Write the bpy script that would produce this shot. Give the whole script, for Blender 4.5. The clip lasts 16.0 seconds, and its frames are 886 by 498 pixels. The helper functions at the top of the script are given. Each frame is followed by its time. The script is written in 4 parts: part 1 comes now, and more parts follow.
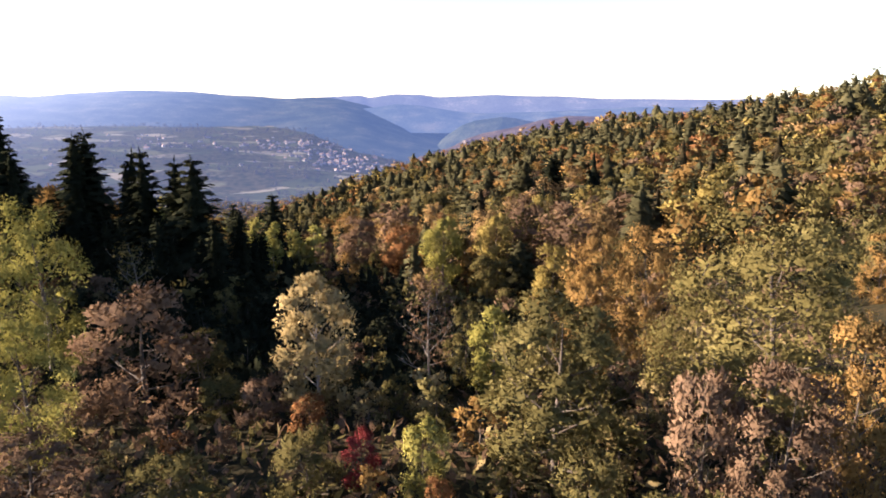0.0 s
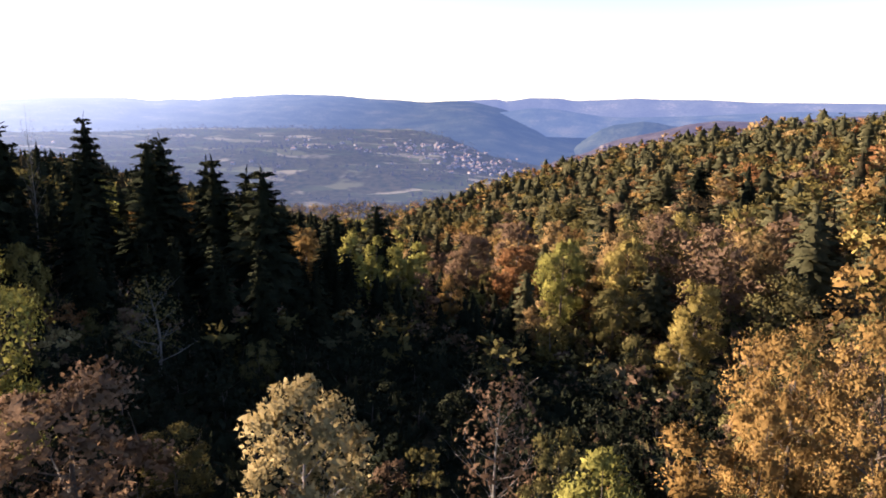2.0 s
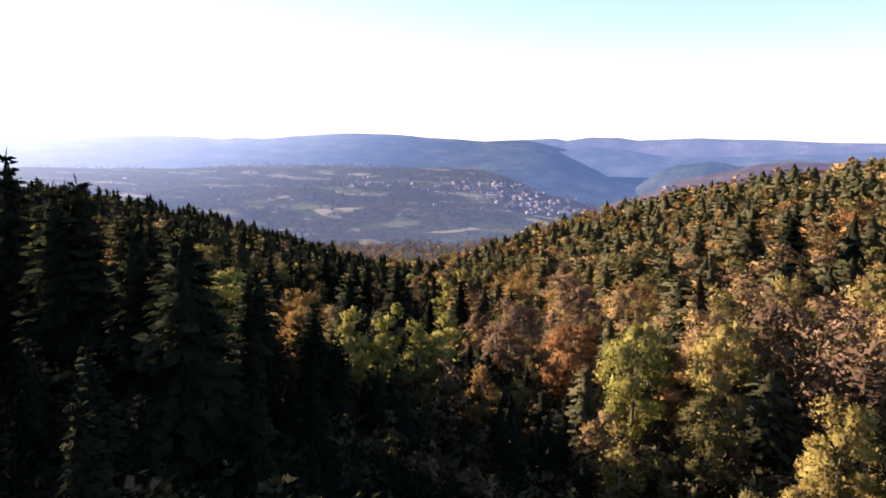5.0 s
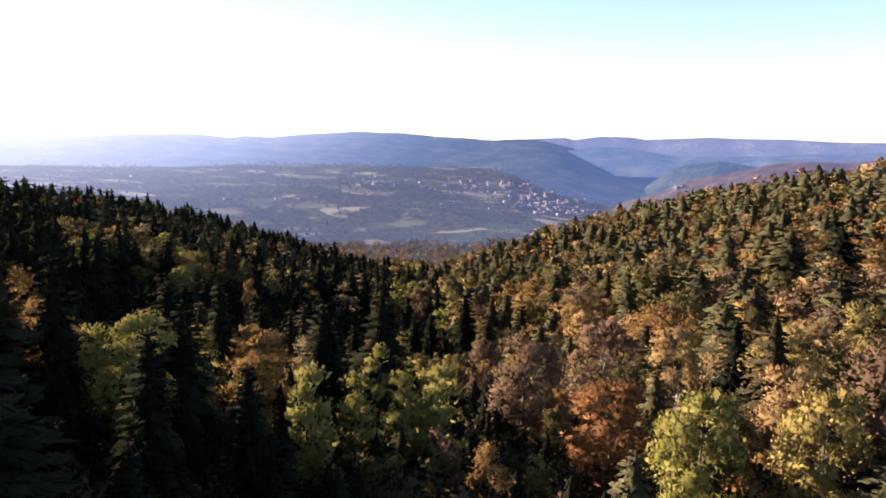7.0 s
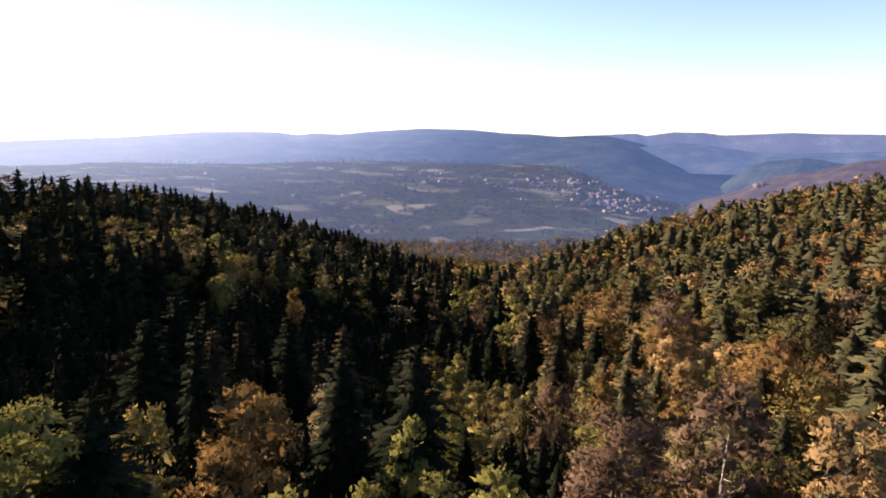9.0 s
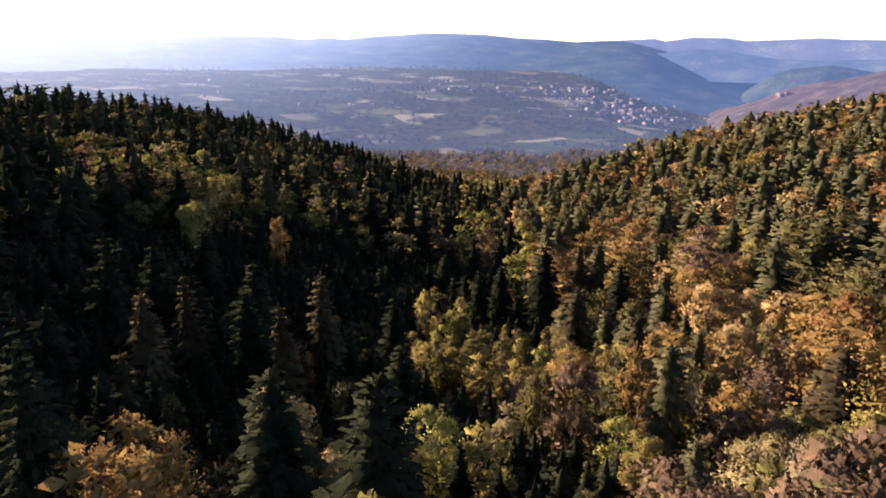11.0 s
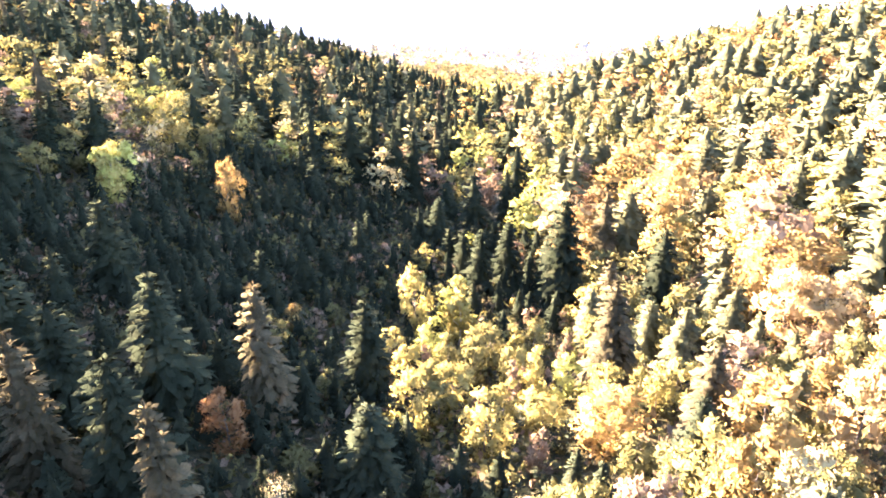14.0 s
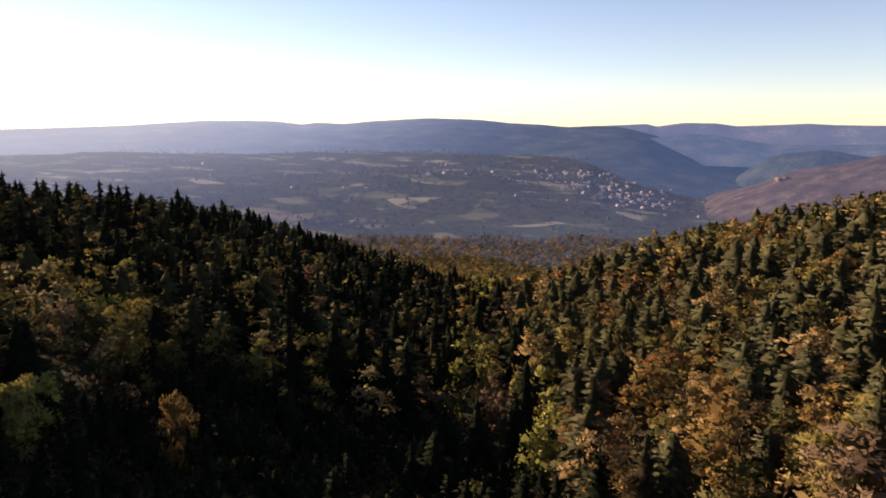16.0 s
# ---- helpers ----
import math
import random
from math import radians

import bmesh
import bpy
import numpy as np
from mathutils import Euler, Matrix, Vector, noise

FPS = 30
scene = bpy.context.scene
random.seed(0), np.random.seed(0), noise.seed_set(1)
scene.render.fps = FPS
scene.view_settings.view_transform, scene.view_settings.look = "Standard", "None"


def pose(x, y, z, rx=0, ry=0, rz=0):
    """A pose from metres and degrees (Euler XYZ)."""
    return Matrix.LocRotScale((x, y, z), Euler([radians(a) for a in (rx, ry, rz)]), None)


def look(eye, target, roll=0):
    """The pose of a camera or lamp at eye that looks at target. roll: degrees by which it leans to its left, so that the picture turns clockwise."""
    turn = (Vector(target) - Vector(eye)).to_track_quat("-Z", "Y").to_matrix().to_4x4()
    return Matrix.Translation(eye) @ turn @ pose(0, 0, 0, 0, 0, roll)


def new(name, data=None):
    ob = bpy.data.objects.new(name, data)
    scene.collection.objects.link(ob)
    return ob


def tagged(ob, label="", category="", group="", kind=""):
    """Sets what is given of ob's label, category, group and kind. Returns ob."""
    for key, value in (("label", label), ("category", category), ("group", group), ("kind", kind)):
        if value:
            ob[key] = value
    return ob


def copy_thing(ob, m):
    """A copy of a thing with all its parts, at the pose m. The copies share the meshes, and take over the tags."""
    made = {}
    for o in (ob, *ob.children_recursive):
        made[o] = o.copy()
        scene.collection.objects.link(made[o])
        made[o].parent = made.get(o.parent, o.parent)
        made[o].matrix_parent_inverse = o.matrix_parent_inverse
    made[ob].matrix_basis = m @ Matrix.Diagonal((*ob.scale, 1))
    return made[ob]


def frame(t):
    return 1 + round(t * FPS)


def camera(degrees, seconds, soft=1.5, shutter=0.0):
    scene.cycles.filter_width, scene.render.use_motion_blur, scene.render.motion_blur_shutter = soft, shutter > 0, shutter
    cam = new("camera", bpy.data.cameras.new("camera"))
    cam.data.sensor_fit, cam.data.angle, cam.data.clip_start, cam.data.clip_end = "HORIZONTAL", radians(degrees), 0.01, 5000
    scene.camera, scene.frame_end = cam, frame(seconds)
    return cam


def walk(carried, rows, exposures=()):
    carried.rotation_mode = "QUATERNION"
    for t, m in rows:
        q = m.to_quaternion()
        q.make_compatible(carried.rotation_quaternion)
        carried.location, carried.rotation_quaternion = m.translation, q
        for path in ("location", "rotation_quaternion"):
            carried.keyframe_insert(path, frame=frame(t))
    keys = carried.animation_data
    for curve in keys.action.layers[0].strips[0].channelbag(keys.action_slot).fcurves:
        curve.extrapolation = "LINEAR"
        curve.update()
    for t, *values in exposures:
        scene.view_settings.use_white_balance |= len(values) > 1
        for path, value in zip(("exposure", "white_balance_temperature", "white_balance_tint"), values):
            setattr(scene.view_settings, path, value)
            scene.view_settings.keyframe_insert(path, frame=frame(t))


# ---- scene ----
cam = camera(66.1, 16.0, soft=1.8)
METRES, EYE, TILT, LEAN, TURN = 200.0, 200.0, -12.5, 0.0, 0.0
ROWS = [
    (0.0, 0.0, 0.0, 0.0, 0.0, 0.0, 0.0),
    (0.5, 0.004, 0.0238, 0.0051, 2.38, -0.03, -0.56),
    (1.0, 0.0068, 0.0478, 0.0102, 3.71, -0.08, -0.86),
    (1.5, 0.0093, 0.0721, 0.0149, 7.93, -0.26, -1.8),
    (2.0, 0.0109, 0.0967, 0.02, 11.0, 0.06, -2.5),
    (2.5, 0.0111, 0.1211, 0.0248, 13.31, 0.42, -3.01),
    (3.0, 0.0103, 0.1453, 0.0296, 14.3, 3.17, -3.32),
    (3.5, 0.0085, 0.1698, 0.0345, 14.38, 3.15, -3.36),
    (4.0, 0.0056, 0.1942, 0.0396, 14.36, 3.15, -3.38),
    (4.2, 0.0044, 0.204, 0.0416, 14.71, 3.11, -3.38),
    (6.3, -0.0185, 0.3208, 0.0653, 16.18, 2.93, -3.87),
    (6.5, -0.0217, 0.3332, 0.0679, 16.17, 2.91, -3.87),
    (7.0, -0.0298, 0.3642, 0.0745, 16.38, 2.86, -3.94),
    (7.5, -0.0382, 0.3953, 0.0811, 18.07, 2.71, -4.28),
    (8.0, -0.0473, 0.4265, 0.0879, 19.76, 2.54, -4.64),
    (8.2, -0.0509, 0.439, 0.0906, 20.47, 2.47, -4.64),
    (10.3, -0.0905, 0.5701, 0.1179, 22.84, 0.86, -5.2),
    (10.5, -0.095, 0.583, 0.1205, 22.82, -1.04, -5.2),
    (11.0, -0.1063, 0.6152, 0.1271, 22.77, -5.45, -5.11),
    (11.5, -0.1185, 0.6472, 0.1339, 22.71, -9.62, -5.06),
    (12.0, -0.1305, 0.6786, 0.1408, 22.69, -12.71, -5.01),
    (12.5, -0.1433, 0.7106, 0.1477, 22.67, -15.2, -4.97),
    (13.0, -0.1575, 0.7431, 0.1551, 22.6, -16.58, -5.03),
    (13.5, -0.1711, 0.7748, 0.1616, 22.58, -16.55, -5.03),
    (14.0, -0.1849, 0.8072, 0.1693, 22.55, -14.22, -5.02),
    (14.5, -0.1988, 0.8392, 0.1766, 22.52, -9.35, -5.04),
    (15.0, -0.2128, 0.8722, 0.1842, 22.46, -3.8, -5.06),
    (15.5, -0.2277, 0.9049, 0.1905, 22.38, 3.24, -5.15),
    (16.0, -0.2417, 0.9368, 0.1968, 22.34, 1.32, -5.13),
]
EXPOSURES = [(t, 2.68 + e, 6300 if t < 15.2 else 7000, 26) for t, e in (
    (0.0, 0.15), (2.0, 0.05), (2.5, 0.0), (4.0, 0.0), (8.0, -0.15), (10.3, -0.6), (10.7, -0.45), (11.0, 0.0), (11.5, 1.6), (12.0, 2.3),
    (12.5, 2.8), (13.0, 3.25), (13.5, 3.45), (14.0, 3.65), (14.5, 3.25), (15.0, 1.75), (15.4, -0.8), (16.0, -0.85))]
walk(cam, [(t, pose(0, 0, EYE, TILT, LEAN, TURN) @ pose(METRES * x, METRES * y, METRES * z, 90 + pitch, roll, yaw)) for t, x, y, z, yaw, pitch, roll in ROWS], EXPOSURES)

# ---- light ----
SUN_YAW, SUN_UP = 82.0, 18.0          # degrees to the left of straight ahead (+y), and above the horizon
world = bpy.data.worlds.new("world")
scene.world = world
world.use_nodes = True
wn = world.node_tree
sky = wn.nodes.new("ShaderNodeTexSky")
sky.sky_type, sky.sun_disc = "NISHITA", False
sky.sun_elevation, sky.sun_rotation = radians(SUN_UP), radians(-SUN_YAW)
sky.dust_density, sky.air_density, sky.ozone_density = 0.35, 1.0, 1.0
sky.altitude = 1800
wn.nodes["Background"].inputs["Strength"].default_value = 0.05
wn.links.new(sky.outputs["Color"], wn.nodes["Background"].inputs["Color"])
sun = new("sun", bpy.data.lights.new("sun", "SUN"))
sun.data.energy, sun.data.angle, sun.data.color = 5.0, radians(0.5), (1.0, 0.84, 0.62)
sun_way = Vector((-math.sin(radians(SUN_YAW)) * math.cos(radians(SUN_UP)), math.cos(radians(SUN_YAW)) * math.cos(radians(SUN_UP)), math.sin(radians(SUN_UP))))
sun.matrix_world = look((-300, 100, 400), Vector((-300, 100, 400)) - sun_way)


# ---- materials ----
def nodes_of(name):
    m = bpy.data.materials.new(name)
    m.use_nodes = True
    return m, m.node_tree.nodes, m.node_tree.links


def ramp(nodes, stops):
    r = nodes.new("ShaderNodeValToRGB")
    while len(r.color_ramp.elements) < len(stops):
        r.color_ramp.elements.new(0.5)
    for e, (p, c) in zip(r.color_ramp.elements, stops):
        e.position, e.color = p, (*c, 1)
    return r


def noise_tex(nodes, links, coord, scale, detail=3.0):
    n = nodes.new("ShaderNodeTexNoise")
    n.inputs["Scale"].default_value, n.inputs["Detail"].default_value = scale, detail
    links.new(coord, n.inputs["Vector"])
    return n.outputs["Fac"]


def mix_rgb(nodes, links, fac, a, b, kind="MIX"):
    m = nodes.new("ShaderNodeMix")
    m.data_type, m.blend_type = "RGBA", kind
    for socket, value in ((m.inputs[0], fac), (m.inputs[6], a), (m.inputs[7], b)):
        if hasattr(value, "is_linked"):
            links.new(value, socket)
        elif isinstance(value, tuple):
            socket.default_value = (*value, 1)
        else:
            socket.default_value = value
    return m.outputs[2]


def leaf_material(name, dark, mid, light, glow=0.35, island=False, cut=8.5, gaps=0.40, curled=0.35):
    """Foliage sprays: three tones by leaf and by tree, part of the light coming through, and gaps between the single leaves."""
    m, nodes, links = nodes_of(name)
    geo = nodes.new("ShaderNodeNewGeometry")
    info = nodes.new("ShaderNodeObjectInfo")
    patch = noise_tex(nodes, links, geo.outputs["Position"], 0.28, 2.0)
    r = ramp(nodes, [(0.0, dark), (0.5, mid), (1.0, light)])
    add = nodes.new("ShaderNodeMath")
    add.operation = "MULTIPLY_ADD"
    links.new(geo.outputs["Random Per Island"], add.inputs[0])
    add.inputs[1].default_value = 0.12
    sub = nodes.new("ShaderNodeMath")
    sub.operation = "MULTIPLY_ADD"
    links.new(patch, sub.inputs[0])
    sub.inputs[1].default_value = 0.9
    fleck = nodes.new("ShaderNodeMath")
    fleck.operation = "MULTIPLY_ADD"
    links.new(noise_tex(nodes, links, geo.outputs["Position"], cut * 0.45, 1.0), fleck.inputs[0])
    fleck.inputs[1].default_value, fleck.inputs[2].default_value = 0.4, -0.25
    links.new(fleck.outputs[0], sub.inputs[2])
    links.new(sub.outputs[0], add.inputs[2])
    links.new(add.outputs[0], r.inputs["Fac"])
    hue = nodes.new("ShaderNodeHueSaturation")
    hue.inputs["Hue"].default_value, hue.inputs["Saturation"].default_value = 0.5, 0.92
    tree = nodes.new("ShaderNodeMapRange")
    tree.inputs["To Min"].default_value, tree.inputs["To Max"].default_value = 0.60, 0.92
    if island:
        tree.inputs["To Min"].default_value, tree.inputs["To Max"].default_value = 0.46, 0.84
        links.new(noise_tex(nodes, links, geo.outputs["Position"], 0.09, 0.0), tree.inputs["Value"])
    else:
        links.new(info.outputs["Random"], tree.inputs["Value"])
    links.new(tree.outputs[0], hue.inputs["Value"])
    links.new(r.outputs["Color"], hue.inputs["Color"])
    nodes.remove(nodes["Principled BSDF"])
    b = nodes.new("ShaderNodeBsdfDiffuse")
    b.inputs["Roughness"].default_value = 0.6
    links.new(hue.outputs["Color"], b.inputs["Color"])
    tr = nodes.new("ShaderNodeBsdfTranslucent")
    links.new(hue.outputs["Color"], tr.inputs["Color"])
    mx = nodes.new("ShaderNodeMixShader")
    mx.inputs[0].default_value = 0.55 * glow
    links.new(b.outputs[0], mx.inputs[1])
    links.new(tr.outputs[0], mx.inputs[2])
    leaf = noise_tex(nodes, links, geo.outputs["Position"], cut, 1.5)
    solid = nodes.new("ShaderNodeMath")
    solid.operation = "GREATER_THAN"
    solid.inputs[1].default_value = gaps
    links.new(leaf, solid.inputs[0])
    clear = nodes.new("ShaderNodeBsdfTransparent")
    curl = nodes.new("ShaderNodeBump")
    curl.inputs["Strength"].default_value, curl.inputs["Distance"].default_value = curled, 1.2 / cut
    links.new(leaf, curl.inputs["Height"])
    links.new(curl.outputs[0], b.inputs["Normal"])
    links.new(curl.outputs[0], tr.inputs["Normal"])
    whole = nodes.new("ShaderNodeMixShader")
    links.new(solid.outputs[0], whole.inputs[0])
    links.new(clear.outputs[0], whole.inputs[1])
    links.new(mx.outputs[0], whole.inputs[2])
    links.new(whole.outputs[0], nodes["Material Output"].inputs["Surface"])
    return m


def bark_material(name, dark, light):
    m, nodes, links = nodes_of(name)
    tex = nodes.new("ShaderNodeTexCoord")
    mapping = nodes.new("ShaderNodeMapping")
    mapping.inputs["Scale"].default_value = (6, 6, 1.2)
    links.new(tex.outputs["Object"], mapping.inputs["Vector"])
    f = noise_tex(nodes, links, mapping.outputs[0], 1.5, 5)
    r = ramp(nodes, [(0.3, dark), (0.7, light)])
    links.new(f, r.inputs["Fac"])
    b = nodes["Principled BSDF"]
    b.inputs["Roughness"].default_value = 0.9
    links.new(r.outputs["Color"], b.inputs["Base Color"])
    bump = nodes.new("ShaderNodeBump")
    bump.inputs["Strength"].default_value, bump.inputs["Distance"].default_value = 0.6, 0.05
    links.new(f, bump.inputs["Height"])
    links.new(bump.outputs[0], b.inputs["Normal"])
    return m


def ground_material():
    """Forest floor: leaf litter, moss and bare soil."""
    m, nodes, links = nodes_of("forest_floor")
    geo = nodes.new("ShaderNodeNewGeometry")
    big = noise_tex(nodes, links, geo.outputs["Position"], 0.05, 4)
    fine = noise_tex(nodes, links, geo.outputs["Position"], 1.7, 6)
    r = ramp(nodes, [(0.3, (0.010, 0.008, 0.004)), (0.5, (0.028, 0.020, 0.009)), (0.7, (0.070, 0.044, 0.018))])
    links.new(fine, r.inputs["Fac"])
    c = mix_rgb(nodes, links, big, r.outputs["Color"], (0.012, 0.015, 0.007))
    b = nodes["Principled BSDF"]
    b.inputs["Roughness"].default_value = 0.95
    b.inputs["Specular IOR Level"].default_value = 0.06
    links.new(c, b.inputs["Base Color"])
    bump = nodes.new("ShaderNodeBump")
    bump.inputs["Strength"].default_value, bump.inputs["Distance"].default_value = 0.8, 0.3
    links.new(fine, bump.inputs["Height"])
    links.new(bump.outputs[0], b.inputs["Normal"])
    return m


def haze_emission(nodes, links, shader, strength):
    """Haze painted into the far land as emission, stronger and whiter towards the sun's side."""
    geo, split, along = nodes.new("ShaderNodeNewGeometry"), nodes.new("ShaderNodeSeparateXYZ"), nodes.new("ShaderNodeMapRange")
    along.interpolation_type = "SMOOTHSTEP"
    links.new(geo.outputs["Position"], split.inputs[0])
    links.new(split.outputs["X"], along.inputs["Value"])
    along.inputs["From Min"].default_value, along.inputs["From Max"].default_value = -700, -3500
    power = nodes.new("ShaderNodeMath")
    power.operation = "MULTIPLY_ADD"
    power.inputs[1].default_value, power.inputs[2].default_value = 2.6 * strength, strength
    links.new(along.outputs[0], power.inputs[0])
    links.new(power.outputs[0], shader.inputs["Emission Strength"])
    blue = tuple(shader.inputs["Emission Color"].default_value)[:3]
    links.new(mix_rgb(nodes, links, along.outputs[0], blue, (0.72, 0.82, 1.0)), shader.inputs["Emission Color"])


def distance_material(name, tones, scale, haze_tint, strength, stretch=(1, 1, 1)):
    """Far land as a backdrop, kilometres of bluish air imitated by emission."""
    m, nodes, links = nodes_of(name)
    geo = nodes.new("ShaderNodeNewGeometry")
    mapping = nodes.new("ShaderNodeMapping")
    mapping.inputs["Scale"].default_value = stretch
    links.new(geo.outputs["Position"], mapping.inputs["Vector"])
    f = noise_tex(nodes, links, mapping.outputs[0], scale, 6)
    g = noise_tex(nodes, links, mapping.outputs[0], scale * 9, 3)
    add = nodes.new("ShaderNodeMath")
    add.operation = "MULTIPLY_ADD"
    links.new(g, add.inputs[0])
    add.inputs[1].default_value = 0.5
    links.new(f, add.inputs[2])
    off = nodes.new("ShaderNodeMath")
    off.operation = "ADD"
    off.inputs[1].default_value = -0.25
    links.new(add.outputs[0], off.inputs[0])
    r = ramp(nodes, tones)
    links.new(off.outputs[0], r.inputs["Fac"])
    b = nodes["Principled BSDF"]
    b.inputs["Roughness"].default_value = 1.0
    b.inputs["Specular IOR Level"].default_value = 0.0
    links.new(r.outputs["Color"], b.inputs["Base Color"])
    b.inputs["Emission Color"].default_value = (*haze_tint, 1)
    haze_emission(nodes, links, b, strength)
    return m


def fields_material(haze_tint, strength):
    """The farmed plain: parcels of stubble, grass and ploughed soil between woods."""
    m, nodes, links = nodes_of("distant_fields")
    geo = nodes.new("ShaderNodeNewGeometry")
    warp = nodes.new("ShaderNodeTexNoise")
    warp.inputs["Scale"].default_value = 0.004
    links.new(geo.outputs["Position"], warp.inputs["Vector"])
    bent = nodes.new("ShaderNodeVectorMath")
    bent.operation = "MULTIPLY_ADD"
    links.new(warp.outputs["Color"], bent.inputs[0])
    bent.inputs[1].default_value = (160, 160, 0)
    links.new(geo.outputs["Position"], bent.inputs[2])
    mapping = nodes.new("ShaderNodeMapping")
    mapping.inputs["Rotation"].default_value, mapping.inputs["Scale"].default_value = (0, 0, 0.3), (0.0048, 0.0135, 0)
    links.new(bent.outputs[0], mapping.inputs["Vector"])
    cell = nodes.new("ShaderNodeTexVoronoi")
    cell.inputs["Scale"].default_value = 1.0
    links.new(mapping.outputs[0], cell.inputs["Vector"])
    part_of = nodes.new("ShaderNodeSeparateColor")
    links.new(cell.outputs["Color"], part_of.inputs[0])
    r = ramp(nodes, [(0.0, (0.018, 0.024, 0.015)), (0.45, (0.03, 0.036, 0.018)), (0.65, (0.055, 0.058, 0.03)), (0.82, (0.07, 0.064, 0.043)), (0.95, (0.12, 0.11, 0.08))])
    links.new(part_of.outputs[0], r.inputs["Fac"])
    woods = ramp(nodes, [(0.42, (0, 0, 0)), (0.50, (1, 1, 1))])
    links.new(noise_tex(nodes, links, geo.outputs["Position"], 0.0065, 5), woods.inputs["Fac"])
    fine = ramp(nodes, [(0.3, (0.010, 0.015, 0.009)), (0.7, (0.035, 0.032, 0.018))])
    links.new(noise_tex(nodes, links, geo.outputs["Position"], 0.05, 3), fine.inputs["Fac"])
    c = mix_rgb(nodes, links, woods.outputs["Color"], r.outputs["Color"], fine.outputs["Color"])
    b = nodes["Principled BSDF"]
    b.inputs["Roughness"].default_value, b.inputs["Specular IOR Level"].default_value = 1.0, 0.0
    links.new(c, b.inputs["Base Color"])
    # bluish emission imitates haze over the fields
    b.inputs["Emission Color"].default_value = (*haze_tint, 1)
    haze_emission(nodes, links, b, strength)
    return m


MAT_GROUND = ground_material()
# the last two values of each are the painted haze: tint and emission strength
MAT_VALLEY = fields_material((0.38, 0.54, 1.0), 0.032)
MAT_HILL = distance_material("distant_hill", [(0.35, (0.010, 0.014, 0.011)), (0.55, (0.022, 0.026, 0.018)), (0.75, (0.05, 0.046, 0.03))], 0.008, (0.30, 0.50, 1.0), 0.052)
MAT_MID = distance_material("hazed_mid_hill", [(0.35, (0.010, 0.014, 0.011)), (0.55, (0.022, 0.026, 0.018)), (0.75, (0.05, 0.046, 0.03))], 0.008, (0.33, 0.52, 1.0), 0.075)
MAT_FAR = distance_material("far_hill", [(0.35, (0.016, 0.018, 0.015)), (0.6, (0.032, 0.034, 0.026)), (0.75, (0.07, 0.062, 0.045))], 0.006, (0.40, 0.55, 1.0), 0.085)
# the spur's violet cast is haze put in as emission
MAT_SPUR = distance_material("hazed_cliff_spur", [(0.35, (0.016, 0.013, 0.010)), (0.55, (0.030, 0.024, 0.018)), (0.72, (0.060, 0.048, 0.035))], 0.02, (0.42, 0.46, 0.85), 0.042)
# copses, walls and tiles glow faintly blue as well, in place of haze before them
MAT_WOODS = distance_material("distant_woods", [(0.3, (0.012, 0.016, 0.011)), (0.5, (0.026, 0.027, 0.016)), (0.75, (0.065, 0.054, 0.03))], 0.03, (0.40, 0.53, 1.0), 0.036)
MAT_HOUSE = distance_material("hazed_house_render", [(0.3, (0.07, 0.068, 0.062)), (0.7, (0.17, 0.165, 0.15))], 0.05, (0.42, 0.55, 1.0), 0.04)
MAT_TILES = distance_material("hazed_roof_tiles", [(0.3, (0.10, 0.07, 0.055)), (0.7, (0.20, 0.14, 0.11))], 0.05, (0.42, 0.55, 1.0), 0.035)
# limestone with a weak bluish emission added for haze
MAT_CLIFF = distance_material("hazed_limestone", [(0.35, (0.05, 0.043, 0.034)), (0.55, (0.08, 0.068, 0.054)), (0.75, (0.13, 0.11, 0.088))], 0.03, (0.5, 0.5, 0.9), 0.035, (1, 1, 0.3))

TONES = {
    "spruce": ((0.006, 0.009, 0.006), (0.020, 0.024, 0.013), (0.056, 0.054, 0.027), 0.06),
    # a lighter, tawny copy of the spruce tone, painting sunlit tips
    "sunlit_spruce": ((0.014, 0.014, 0.008), (0.052, 0.042, 0.021), (0.135, 0.092, 0.045), 0.08),
    "pine": ((0.028, 0.030, 0.015), (0.082, 0.077, 0.034), (0.155, 0.136, 0.062), 0.16),
    "olive": ((0.050, 0.046, 0.014), (0.125, 0.106, 0.032), (0.220, 0.180, 0.060), 0.32),
    "straw": ((0.055, 0.046, 0.013), (0.140, 0.116, 0.032), (0.250, 0.208, 0.064), 0.34),
    "lime": ((0.120, 0.115, 0.020), (0.290, 0.265, 0.050), (0.460, 0.410, 0.100), 0.40),
    "yellow": ((0.120, 0.090, 0.018), (0.270, 0.205, 0.045), (0.430, 0.345, 0.090), 0.36),
    "gold": ((0.110, 0.060, 0.014), (0.250, 0.145, 0.034), (0.390, 0.245, 0.065), 0.34),
    "peach": ((0.190, 0.105, 0.036), (0.340, 0.215, 0.075), (0.460, 0.315, 0.120), 0.38),
    "rust": ((0.105, 0.045, 0.014), (0.235, 0.105, 0.030), (0.350, 0.175, 0.055), 0.34),
    "brown": ((0.080, 0.045, 0.025), (0.180, 0.112, 0.062), (0.280, 0.185, 0.108), 0.30),
    "pale": ((0.170, 0.120, 0.042), (0.350, 0.265, 0.105), (0.500, 0.410, 0.190), 0.38),
    "red": ((0.100, 0.012, 0.012), (0.210, 0.030, 0.028), (0.320, 0.070, 0.055), 0.30),
}
LEAF = {k: leaf_material("leaves_" + k, *v, curled=0.3) for k, v in TONES.items()}
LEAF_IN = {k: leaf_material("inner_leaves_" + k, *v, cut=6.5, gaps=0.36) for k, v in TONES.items()}
